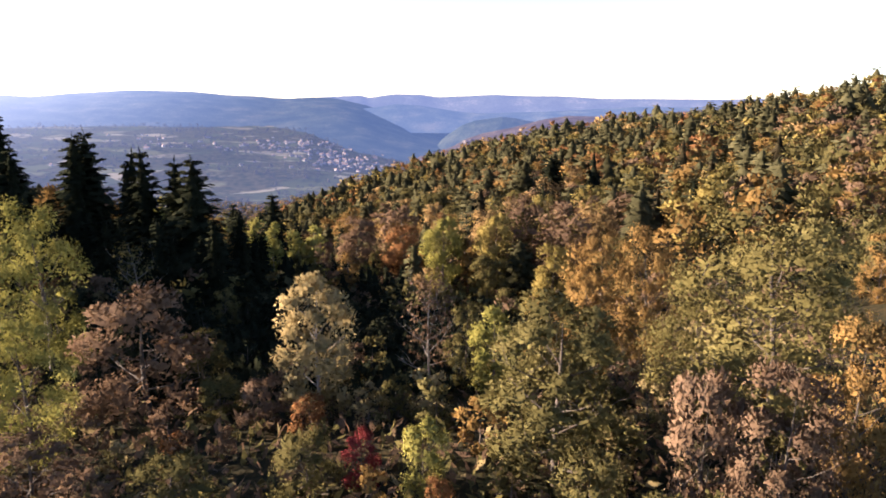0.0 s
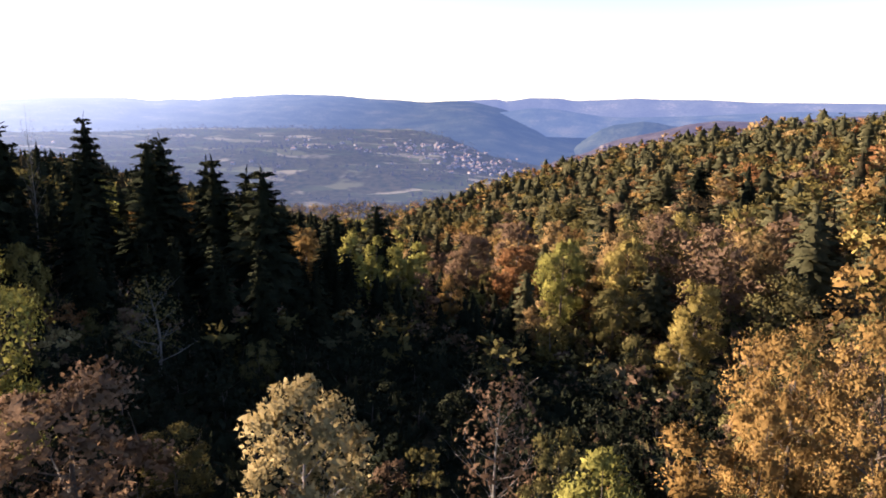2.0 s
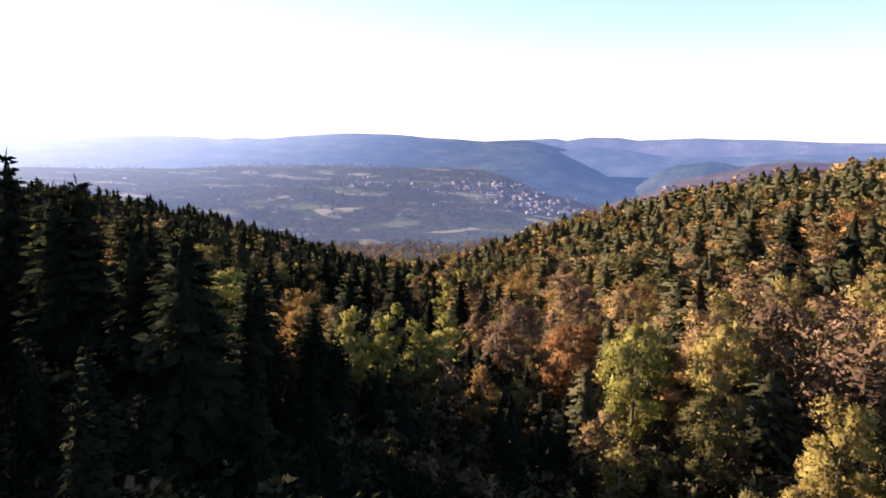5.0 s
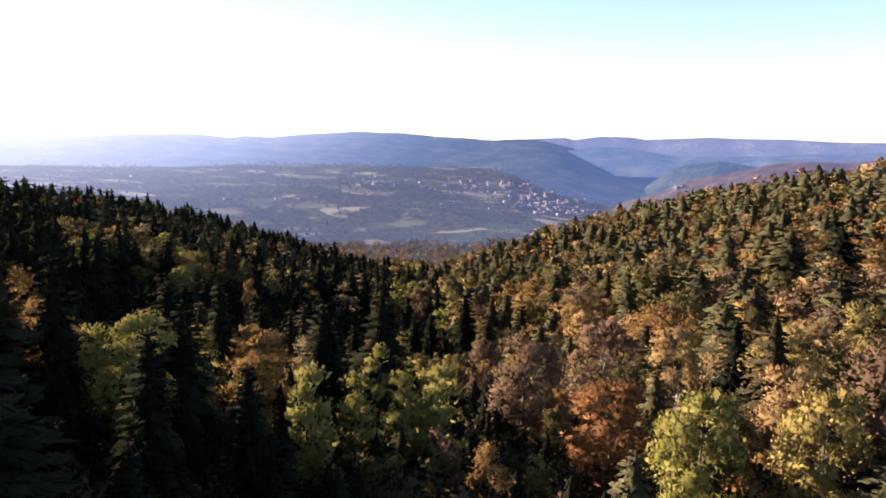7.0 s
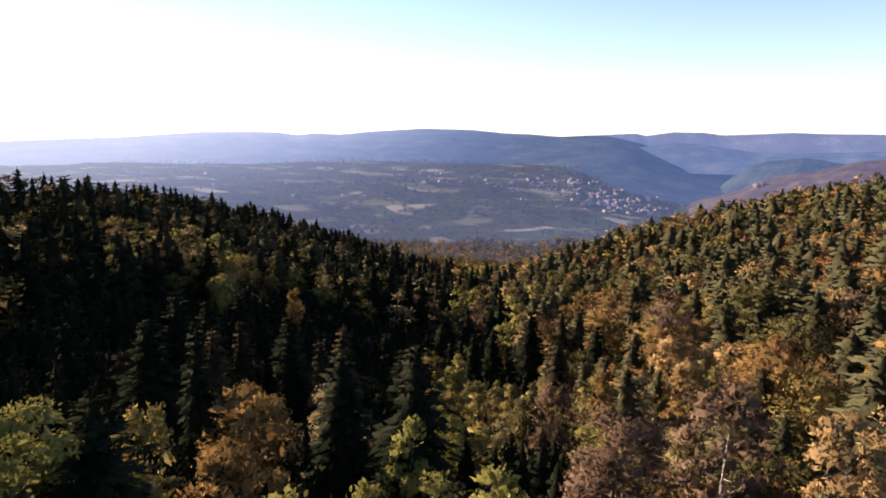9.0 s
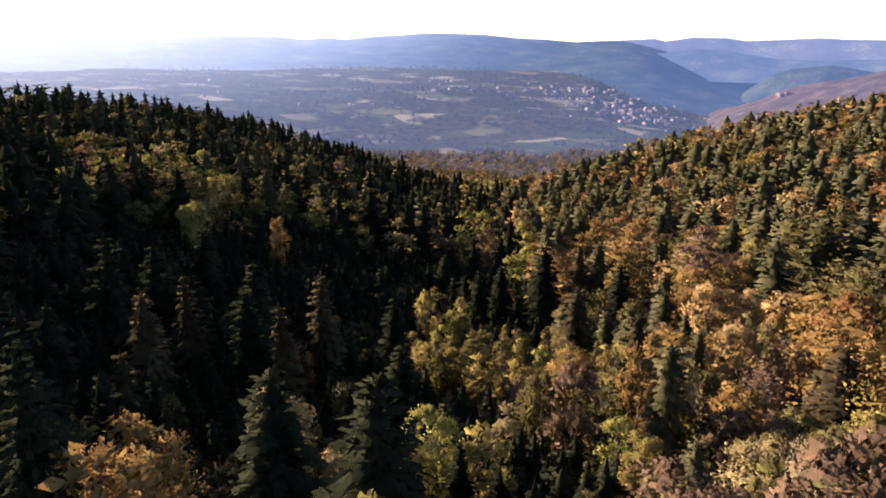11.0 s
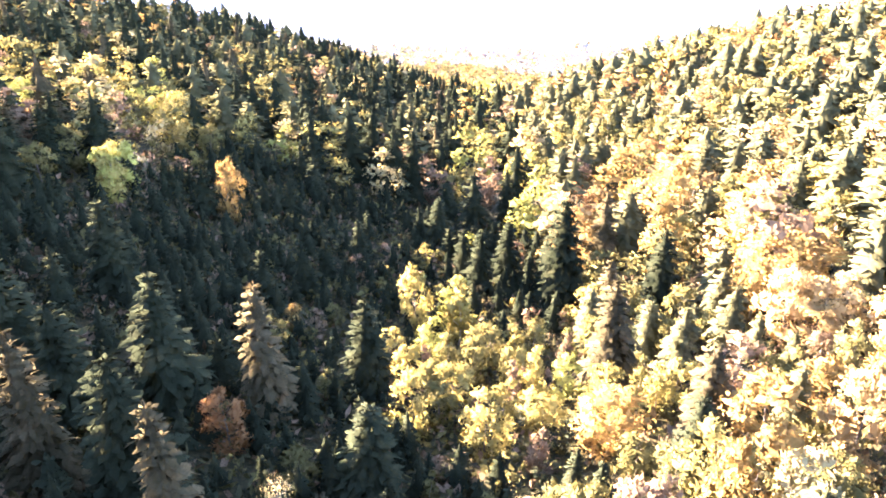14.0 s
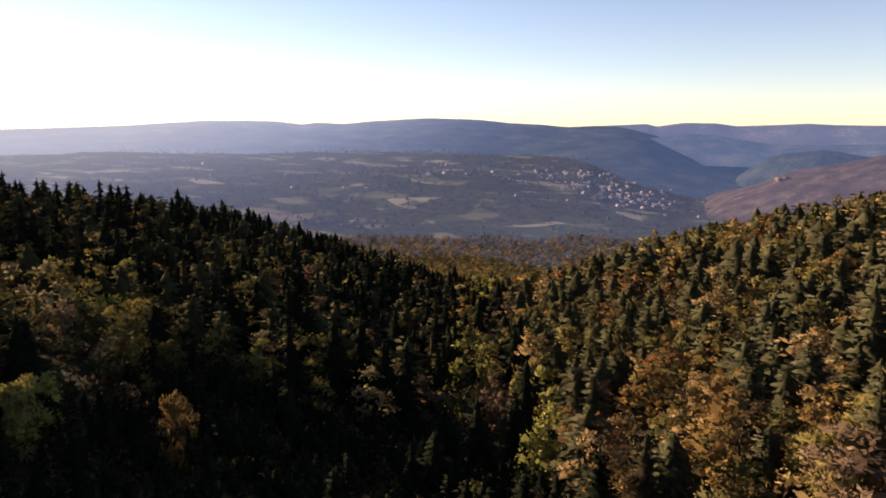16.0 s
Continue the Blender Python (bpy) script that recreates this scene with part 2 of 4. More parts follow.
LEAF_FAR = {k: leaf_material("far_leaves_" + k, *v, island=True, cut=4.6 if "spruce" in k else 3.4, gaps=0.40 if "spruce" in k else 0.31, curled=0.12) for k, v in TONES.items() if k != "red"}
BARK_DARK = bark_material("bark_dark", (0.03, 0.022, 0.016), (0.09, 0.07, 0.05))
BARK_PINE = bark_material("bark_pine", (0.07, 0.04, 0.025), (0.20, 0.11, 0.06))
BARK_GREY = bark_material("bark_grey", (0.05, 0.045, 0.038), (0.15, 0.135, 0.115))
BARK_PALE = bark_material("bark_pale", (0.10, 0.085, 0.07), (0.30, 0.27, 0.23))


# ---- land ----
def axis(y):
    """The stream line of the near valley."""
    return -75 - 0.35 * (y - 260)


def soft(u, w=30.0):
    return w * np.logaddexp(0, u / w)


def bump_at(x, y, cx, cy, w):
    return np.exp(-((x - cx) ** 2 + (y - cy) ** 2) / (2 * w * w))


def land(x, y):
    """Height of the bare ground: a wooded valley between two ridges that opens on a wide plain."""
    x, y = np.asarray(x, float), np.asarray(y, float)
    k = np.clip(y, -100, 900) / 300
    u = x - axis(y)
    right, left = 300 * np.tanh(soft(u) / 300), 170 * np.tanh(soft(-u) / 170)
    z = 188.66 - 98.76 * k + 24.07 * k ** 2 - 3.392 * k ** 3 + right * (0.1945 + 0.1189 * k) + left * (0.1453 + 0.2885 * k - 0.0786 * k * k)
    cap = 178 + 0.09 * np.maximum(y, 0)
    z = -6 * np.logaddexp(-z / 6, -cap / 6)
    # the rise at (-122, 86) is added out of view to shade the left spruces
    z = z + 13 * bump_at(x, y, 255, 390, 90) - 7 * bump_at(x, y, -80, 265, 35) - 6 * bump_at(x, y, 80, 240, 50) + 5 * bump_at(x, y, -70, 115, 35) - 9 * bump_at(x, y, 18, 118, 24) + 6 * bump_at(x, y, 0, 162, 20) + 5 * bump_at(x, y, 22, 302, 35) - 4 * bump_at(x, y, -56, 203, 14) + 14 * bump_at(x, y, -122, 86, 20) + 3.5 * bump_at(x, y, -55, 145, 18) - 9 * bump_at(x, y, -290, 300, 60) - 13 * bump_at(x, y, -330, 570, 80) + 10 * bump_at(x, y, -490, 490, 70)
    s = np.clip((y - 620) / 800, 0, 1)
    s = s * s * (3 - 2 * s)
    far = np.hypot(x + 30, y - 100)
    rise = np.clip((np.degrees(np.arctan2(-(x + 30), y - 100)) - 3) / 8, 0, 1)
    plain = -60 + 111 * rise * np.clip((far - 1800) / 1600, -0.1, 1.3) + 5 * np.sin(x / 310 + 1) * np.sin(y / 240) + 34 * np.exp(-((x + 1080) / 330) ** 2 - ((y - 2440) / 150) ** 2) + 26 * np.exp(-((x + 700) / 420) ** 2 - ((y - 2120) / 130) ** 2)
    z = z * (1 - s) + plain * s
    return z + 1.2 * np.sin(x / 17 + 0.6 * np.sin(y / 23)) * np.sin(y / 19)


def mesh_from(name, verts, faces, mats, slots=None, smooth=False, normals=None):
    me = bpy.data.meshes.new(name)
    verts, faces = np.asarray(verts, np.float32), np.asarray(faces, np.int32)
    n, k = faces.shape
    me.vertices.add(len(verts))
    me.vertices.foreach_set("co", verts.ravel())
    me.loops.add(n * k)
    me.loops.foreach_set("vertex_index", faces.ravel())
    me.polygons.add(n)
    me.polygons.foreach_set("loop_start", np.arange(0, n * k, k, dtype=np.int32))
    me.polygons.foreach_set("loop_total", np.full(n, k, np.int32))
    for m in mats:
        me.materials.append(m)
    if slots is not None:
        me.polygons.foreach_set("material_index", np.asarray(slots, np.int32))
    if smooth:
        me.polygons.foreach_set("use_smooth", np.ones(n, bool))
    me.update(calc_edges=True)
    if normals is not None:
        me.normals_split_custom_set_from_vertices(np.asarray(normals, np.float32))
    else:
        me.validate()
    return me


def grid_faces(nx, ny):
    i, j = np.meshgrid(np.arange(nx - 1), np.arange(ny - 1), indexing="ij")
    a = (i * ny + j).ravel()
    return np.stack([a, a + ny, a + ny + 1, a + 1], 1)


gx = -90 + 130 * np.sinh(np.linspace(-4.35, 4.35, 210))
gy = 260 + 160 * np.sinh(np.linspace(-3.0, 4.12, 230))
GX, GY = np.meshgrid(gx, gy, indexing="ij")
GZ = land(GX, GY)
gf = grid_faces(len(gx), len(gy))
mid_y = GY.ravel()[gf].mean(1) + 40 * np.sin(GX.ravel()[gf].mean(1) / 70)
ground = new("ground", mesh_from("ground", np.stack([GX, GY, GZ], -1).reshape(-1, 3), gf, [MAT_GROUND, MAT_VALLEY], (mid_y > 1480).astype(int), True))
tagged(ground, "wooded valley floor opening onto a wide farmed plain", "ground", kind="structure")


def hill(name, radius, skyline, front, back, mat, label, base=None, rough=6.0, n=200, m=30, seed=0.0):
    """A far ridge as a strip of land round the plain. skyline: pairs of bearing, to the left of +y, and height angle of the crest, in degrees; front: the same for its depth in metres."""
    bearing, rise = zip(*sorted(skyline))
    az = np.linspace(bearing[0], bearing[-1], n)
    s = np.linspace(0, 1, m)
    A, S = np.meshgrid(az, s, indexing="ij")
    deep = np.interp(az, *zip(*sorted(front)))[:, None]
    top = 0.7
    r = np.where(S < top, radius - deep * (1 - S / top), radius + back * (S - top) / (1 - top))
    up = np.where(S < top, np.sin(np.clip(S / top, 0, 1) * math.pi / 2) ** 1.25, np.cos(np.clip((S - top) / (1 - top), 0, 1) * math.pi / 2))
    c = (199 + radius * np.tan(np.radians(np.interp(az, bearing, rise))))[:, None]
    x, y = -30 - np.sin(np.radians(A)) * r, 100 + np.cos(np.radians(A)) * r
    wob = np.array([[noise.fractal(Vector((xx / 420, yy / 420, seed)), 0.8, 2.0, 5) for xx, yy in zip(xr, yr)] for xr, yr in zip(x, y)])
    foot = (land(x[:, 0], y[:, 0]) - 6)[:, None] if base is None else base
    z = foot + (c - foot) * up + rough * wob * np.sin(np.clip(S / top, 0, 1) * math.pi) * (S < top) + rough * 0.12 * wob
    ob = new(name, mesh_from(name, np.stack([x, y, z], -1).reshape(-1, 3), grid_faces(n, m), [mat], None, True))
    return tagged(ob, label, "hill", kind="structure")


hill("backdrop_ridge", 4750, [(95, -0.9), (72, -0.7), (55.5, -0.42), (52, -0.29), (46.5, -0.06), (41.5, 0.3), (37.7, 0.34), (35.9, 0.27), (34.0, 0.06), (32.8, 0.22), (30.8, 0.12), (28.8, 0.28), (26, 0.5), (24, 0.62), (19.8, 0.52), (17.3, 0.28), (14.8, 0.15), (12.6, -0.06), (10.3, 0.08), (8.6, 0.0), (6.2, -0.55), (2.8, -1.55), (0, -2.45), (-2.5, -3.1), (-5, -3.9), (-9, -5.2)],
     [(95, 1300), (14, 1300), (7, 2000), (-9, 2300)], 200, MAT_HILL, "long wooded ridge beyond the plain with painted blue haze", None, 14)
hill("backdrop_far_ridge", 4870, [(12, 0.0), (8.9, 0.14), (6.6, 0.24), (5.8, 0.05), (3.8, 0.33), (1.5, 0.3), (0.1, 0.1), (-2.6, 0.2), (-4.6, 0.3), (-6.5, 0.22), (-10, 0.17), (-13, 0.0), (-22, -0.1), (-35, 0.1), (-60, 0.2)], [(12, 400), (-60, 700)], 90, MAT_FAR, "farthest wooded hills with painted pale blue haze", 20, 8, seed=3.0)
hill("backdrop_mid_hill", 4300, [(8, -1.0), (5.7, -0.8), (3.5, -0.47), (1.4, -0.62), (-1.9, -1.14), (-3.9, -1.24), (-9, -1.1), (-16, -0.7), (-40, -0.6)], [(8, 500), (-40, 900)], 150, MAT_MID, "wooded hill behind the gorge with painted blue haze", 10, 12, seed=4.0)
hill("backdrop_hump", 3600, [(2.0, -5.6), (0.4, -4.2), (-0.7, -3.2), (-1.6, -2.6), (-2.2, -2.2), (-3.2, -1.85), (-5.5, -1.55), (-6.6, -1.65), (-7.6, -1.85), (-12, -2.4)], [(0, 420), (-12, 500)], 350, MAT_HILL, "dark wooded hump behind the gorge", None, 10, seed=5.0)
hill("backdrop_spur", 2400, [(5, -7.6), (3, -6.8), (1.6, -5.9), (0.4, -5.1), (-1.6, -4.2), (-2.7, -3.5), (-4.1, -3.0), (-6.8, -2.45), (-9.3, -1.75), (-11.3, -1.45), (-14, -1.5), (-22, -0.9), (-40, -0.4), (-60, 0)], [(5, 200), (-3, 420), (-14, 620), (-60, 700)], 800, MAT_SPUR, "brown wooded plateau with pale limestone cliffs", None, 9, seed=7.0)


def cliff(name, az0, az1, radius, z0, high, seed):
    """A broken limestone band along a slope: upright faces with ledges and gullies."""
    n, m = 60, 5
    az = np.linspace(az0, az1, n)
    V = []
    for i, a in enumerate(az):
        rough = noise.noise(Vector((a * 3.1, seed, 0)))
        tall = high * (0.55 + 0.6 * noise.noise(Vector((a * 1.7, seed, 4)))) * math.sin(math.pi * i / (n - 1)) ** 0.4
        for k in range(m):
            f = k / (m - 1)
            rr = radius + 14 * rough + (1 - f) * -6 + 3 * noise.noise(Vector((a * 9, f * 3, seed))) + (18 if k == m - 1 else 0)
            V.append((-30 - math.sin(radians(a)) * rr, 100 + math.cos(radians(a)) * rr, z0 + 5 * rough + max(tall, 2) * min(f * 1.3, 1)))
    ob = new(name, mesh_from(name, V, grid_faces(n, m), [MAT_CLIFF]))
    return tagged(ob, "weathered pale limestone cliff band on the plateau", "cliff", kind="structure")


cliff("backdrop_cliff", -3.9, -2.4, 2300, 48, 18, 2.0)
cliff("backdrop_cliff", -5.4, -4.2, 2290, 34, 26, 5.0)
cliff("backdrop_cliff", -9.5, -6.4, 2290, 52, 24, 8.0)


# ---- trees ----
def kites(p, d, nrm, length, width):
    """Small pointed leaf sprays: from p along d, flat across nrm. Two triangles each, as one quad."""
    d = d / np.linalg.norm(d, axis=1, keepdims=True)
    s = np.cross(d, nrm)
    s = s / (np.linalg.norm(s, axis=1, keepdims=True) + 1e-9)
    l, w = np.asarray(length)[:, None], np.asarray(width)[:, None]
    n = np.cross(s, d)
    l, w, p = l * 1.25, w * 1.25, p - 0.12 * l * d
    v = np.stack([p, p + 0.5 * l * d + w * s, p + l * d - 0.12 * l * n, p + 0.45 * l * d - w * s], 1).reshape(-1, 3)
    return v, np.arange(len(v)).reshape(-1, 4)


def unit(v):
    return v / (np.linalg.norm(v, axis=-1, keepdims=True) + 1e-9)


def facing(v, f, n):
    """Turns every face to the side to which the crown's soft normals n point."""
    g = np.cross(v[f[:, 2]] - v[f[:, 0]], v[f[:, 3]] - v[f[:, 1]])
    back = (g * n[f].mean(1)).sum(1) < 0
    f = f.copy()
    f[back] = f[back][:, ::-1]
    return f


def rand_dirs(rng, n):
    v = rng.normal(size=(n, 3))
    return v / np.linalg.norm(v, axis=1, keepdims=True)


def spruce_crown(rng, boughs, sprays, big=1.0, power=0.80, low=0.07, loose=0.13):
    """A unit spruce crown: height 1, widest radius about 0.17; boughs droop and thin out towards the tip."""
    P, D, N, L, W = [], [], [], [], []
    up = np.array([0, 0, 1.0])
    lobes = rng.uniform(0, 6.28, 3)
    for i in range(boughs):
        tiers = max(boughs // 9, 5)
        f = (i * tiers // boughs + 0.5 + rng.normal() * loose) / tiers
        f = 1 - (1 - min(max(f, 0), 0.995)) ** 0.8
        h = low + (0.98 - low) * f
        th = i * 2.39996 + rng.uniform(-0.5, 0.5)
        uneven = 1 + 0.16 * math.sin(th + lobes[0] + 7 * h) + 0.10 * math.sin(3 * th + lobes[1])
        r = (0.235 * (1 - h) ** power + 0.012) * uneven * rng.uniform(0.72, 1.14)
        out = np.array([math.cos(th), math.sin(th), 0])
        side = np.array([-out[1], out[0], 0])
        lift = 0.8 * f - 0.16
        for k in range(sprays):
            q = (k + 0.55) / sprays
            j = rng.uniform(-0.9, 0.9)
            P.append(out * r * q * 0.8 + up * (h + lift * r * q - 0.28 * r * q * q) + side * j * 0.12 * r)
            D.append(out + side * j + up * (lift - 0.45 * q + rng.uniform(-0.25, 0.2)))
            N.append(0.65 * up + out * 0.9 + rng.normal(size=3) * 0.25)
            L.append((0.26 * r + 0.020) * rng.uniform(0.8, 1.35) * big)
            W.append((0.085 * r + 0.006) * rng.uniform(0.8, 1.35) * big)
    P.append(np.array([0, 0, 0.95])), D.append(up + 0), N.append(np.array([1.0, 0, 0])), L.append(0.06), W.append(0.006)
    return kites(np.array(P), np.array(D), np.array(N), np.array(L), np.array(W))


def skirt_crown(rng, tiers, sides, wide=0.15, power=0.78, low=0.05):
    """The body of a spruce crown: ragged hanging skirts of boughs, one above the other."""
    V, Fc = [], []
    lean = rng.uniform(0, 6.28)
    for i in range(tiers):
        f = (i + rng.uniform(-0.25, 0.25)) / tiers if i else 0.0
        h0 = low + (0.91 - low) * f
        r = (wide * (1 - f) ** power + 0.012) * rng.uniform(0.86, 1.14)
        rise = (0.94 / tiers) * 1.25 + 0.03
        turn, n = rng.uniform(0, 6.28), len(V)
        cx, cy = 0.05 * wide * math.cos(lean + 5 * f), 0.05 * wide * math.sin(lean + 5 * f)
        for k in range(sides):
            a = turn + 2 * math.pi * k / sides + rng.uniform(-1.2, 1.2) / sides
            ragged = (1.22 if k % 2 else 0.58) * rng.uniform(0.78, 1.15)
            V.append((cx + math.cos(a) * r * ragged, cy + math.sin(a) * r * ragged, h0 - 0.35 * r * (ragged - 0.8) + rng.uniform(-0.018, 0.018)))
        for k in range(sides):
            a = turn + 2 * math.pi * k / sides
            q = r * 0.25 * (1 - f)
            V.append((math.cos(a) * q, math.sin(a) * q, min(h0 + rise, 0.99)))
        for k in range(sides):
            b = (k + 1) % sides
            Fc.append((n + k, n + b, n + sides + b, n + sides + k))
    return np.array(V), np.array(Fc)


def clump_crown(rng, clumps, leaves, size, profile, spread=1.0, up=0.0, core=2):
    """A broadleaf or pine crown: leaf sprays lying round clumps. profile(rng) gives a clump's centre and radius in a unit tree."""
    P, D, N, L, inner = [], [], [], [], []
    heart = np.array([0, 0, 0.5])
    for _ in range(clumps):
        c, rad = profile(rng)
        d = rand_dirs(rng, leaves)
        d[:, 2] = np.where(d[:, 2] < -0.3, -d[:, 2], d[:, 2])
        p = np.array(c) + d * rad * rng.uniform(0.6, 1.1, leaves)[:, None] * np.array([spread, spread, 1.0])
        o = (p - heart) * np.array([1, 1, 0.7])
        o = o / (np.linalg.norm(o, axis=1, keepdims=True) + 1e-6)
        n = 0.6 * d + 0.6 * o + rng.normal(size=(leaves, 3)) * 0.28
        t = np.cross(n, rng.normal(size=(leaves, 3)))
        t = t / (np.linalg.norm(t, axis=1, keepdims=True) + 1e-6)
        dd = t + 0.25 * d + np.array([0, 0, up if up else -0.25])
        P.append(p - 0.4 * size * dd)
        D.append(dd)
        N.append(n)
        L.append(size * rng.uniform(0.6, 1.4, leaves))
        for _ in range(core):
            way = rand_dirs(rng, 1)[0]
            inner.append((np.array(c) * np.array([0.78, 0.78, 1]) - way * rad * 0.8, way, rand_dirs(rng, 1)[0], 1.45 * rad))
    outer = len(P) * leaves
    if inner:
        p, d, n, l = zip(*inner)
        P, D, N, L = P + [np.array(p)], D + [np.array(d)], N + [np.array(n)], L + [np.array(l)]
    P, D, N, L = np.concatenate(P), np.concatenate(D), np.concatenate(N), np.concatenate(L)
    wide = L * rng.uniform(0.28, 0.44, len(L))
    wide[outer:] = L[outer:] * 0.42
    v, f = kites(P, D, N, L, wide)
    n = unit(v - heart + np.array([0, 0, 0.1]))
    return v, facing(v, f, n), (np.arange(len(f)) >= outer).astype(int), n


def mass_crown(rng, blobs, inside, leaves, size, profile, grow=1.9, up=0.0, flat=0.9):
    """A full crown of clumps: small leaf sprays outside, larger tangled ones within."""
    centres, heart = [], np.array([0, 0, 0.45])
    for _ in range(blobs):
        tries = [profile(rng) for _ in range(7)]
        centres.append(max(tries, key=lambda q: min([np.linalg.norm((np.array(q[0]) - np.array(o[0])) * np.array([1.4, 1.4, 1])) for o in centres] + [9])))
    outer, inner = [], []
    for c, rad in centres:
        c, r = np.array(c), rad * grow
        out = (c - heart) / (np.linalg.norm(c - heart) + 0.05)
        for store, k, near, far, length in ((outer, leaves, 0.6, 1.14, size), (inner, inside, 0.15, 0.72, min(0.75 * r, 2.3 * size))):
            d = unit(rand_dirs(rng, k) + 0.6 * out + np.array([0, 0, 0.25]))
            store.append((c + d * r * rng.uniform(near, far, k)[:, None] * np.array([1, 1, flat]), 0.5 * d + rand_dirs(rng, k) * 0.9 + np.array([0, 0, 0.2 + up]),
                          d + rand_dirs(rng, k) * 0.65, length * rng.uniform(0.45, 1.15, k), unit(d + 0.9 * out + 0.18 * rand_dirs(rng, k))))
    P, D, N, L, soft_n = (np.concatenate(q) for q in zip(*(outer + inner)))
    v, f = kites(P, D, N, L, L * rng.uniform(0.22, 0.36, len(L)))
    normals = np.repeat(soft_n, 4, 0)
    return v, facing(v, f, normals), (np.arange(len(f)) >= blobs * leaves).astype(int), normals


def round_profile(low=0.30, wide=0.30, peak=0.62):
    def f(rng):
        h = rng.uniform(low, 0.96)
        reach = wide * math.sqrt(max(0.03, 1 - ((h - peak) / (1.02 - peak if h > peak else peak - low + 0.12)) ** 2))
        th, q = rng.uniform(0, 2 * math.pi), math.sqrt(rng.uniform(0.12, 1))
        return (math.cos(th) * reach * q * 0.85, math.sin(th) * reach * q * 0.85, h - 0.03), rng.uniform(0.05, 0.105)
    return f


def column_profile(rng):
    h = rng.uniform(0.08, 0.96)
    reach = 0.155 * (1 - h) ** 0.6 + 0.02
    th = rng.uniform(0, 2 * math.pi)
    q = math.sqrt(rng.uniform(0, 1))
    return (math.cos(th) * reach * q, math.sin(th) * reach * q, h), rng.uniform(0.035, 0.06)


def tube(points, radii, sides=6):
    """A tapered limb along points."""
    V, Fc = [], []
    for i, (p, r) in enumerate(zip(points, radii)):
        a = np.array(points[min(i + 1, len(points) - 1)]) - np.array(points[max(i - 1, 0)])
        a = a / (np.linalg.norm(a) + 1e-9)
        u = np.cross(a, (0.31, 0.9, 0.17))
        u /= np.linalg.norm(u)
        w = np.cross(a, u)
        for k in range(sides):
            t = 2 * math.pi * k / sides
            V.append(np.array(p) + r * (math.cos(t) * u + math.sin(t) * w))
    for i in range(len(points) - 1):
        for k in range(sides):
            b = (k + 1) % sides
            Fc.append((i * sides + k, i * sides + b, (i + 1) * sides + b, (i + 1) * sides + k))
    return np.array(V), np.array(Fc)


def conifer(rng, skirts, boughs):
    """Skirts and boughs as one crown, its normals those of an uneven cone."""
    v, f = joined([skirts, boughs])
    out = v * np.array([1, 1, 0])
    n = unit(0.75 * unit(out) + np.array([0, 0, 0.45]))
    wild = np.repeat(rand_dirs(rng, len(v) // 4 + 1), 4, 0)[:len(v)]
    n = unit(n + 0.3 * wild)
    return v, facing(v, f, n), np.zeros(len(f), int), n


def joined(pieces):
    V, Fc, n = [], [], 0
    for v, f in pieces:
        V.append(v)
        Fc.append(f + n)
        n += len(v)
    return np.concatenate(V), np.concatenate(Fc)


def trunk_mesh(rng, name, mat, thick, top=0.92, limbs=0, limb_low=0.3, reach=0.22, twigs=0):
    """A unit trunk with a slight bend, root flare and tapered limbs."""
    bend = rng.normal(size=2) * 0.018
    hs = [-0.03, 0.0, 0.05, 0.2, 0.4, 0.6, 0.8, 1.0]
    pts = [(bend[0] * math.sin(h * 4), bend[1] * math.sin(h * 5), h * top) for h in hs]
    rad = [thick * k for k in (1.7, 1.4, 1.05, 0.9, 0.72, 0.52, 0.3, 0.06)]
    parts = [tube(pts, rad, 7)]
    for i in range(limbs):
        h = limb_low + (0.8 - limb_low) * (i + rng.uniform(0, 0.8)) / limbs
        th = i * 2.4 + rng.uniform(-0.4, 0.4)
        o = np.array([math.cos(th), math.sin(th), 0])
        r = reach * rng.uniform(0.7, 1.1) * (1.1 - 0.5 * h)
        p0 = np.array([0, 0, h * top])
        p1, p2 = p0 + o * r * 0.5 + np.array([0, 0, 0.06]), p0 + o * r + np.array([0, 0, 0.15])
        t0 = thick * 0.5 * (1.1 - h)
        parts.append(tube([p0, p1, p2], [t0, t0 * 0.65, t0 * 0.15], 5))
        for j in range(twigs):
            q = rng.uniform(0.3, 1.0)
            b = p0 + (p2 - p0) * q
            e = b + rand_dirs(rng, 1)[0] * np.array([1, 1, 0.5]) * reach * 0.45 + np.array([0, 0, reach * 0.3])
            parts.append(tube([b, (b + e) / 2 + rng.normal(size=3) * 0.008, e], [t0 * 0.3, t0 * 0.2, t0 * 0.06], 4))
    v, f = joined(parts)
    return mesh_from(name, v, f, [mat], None, True)


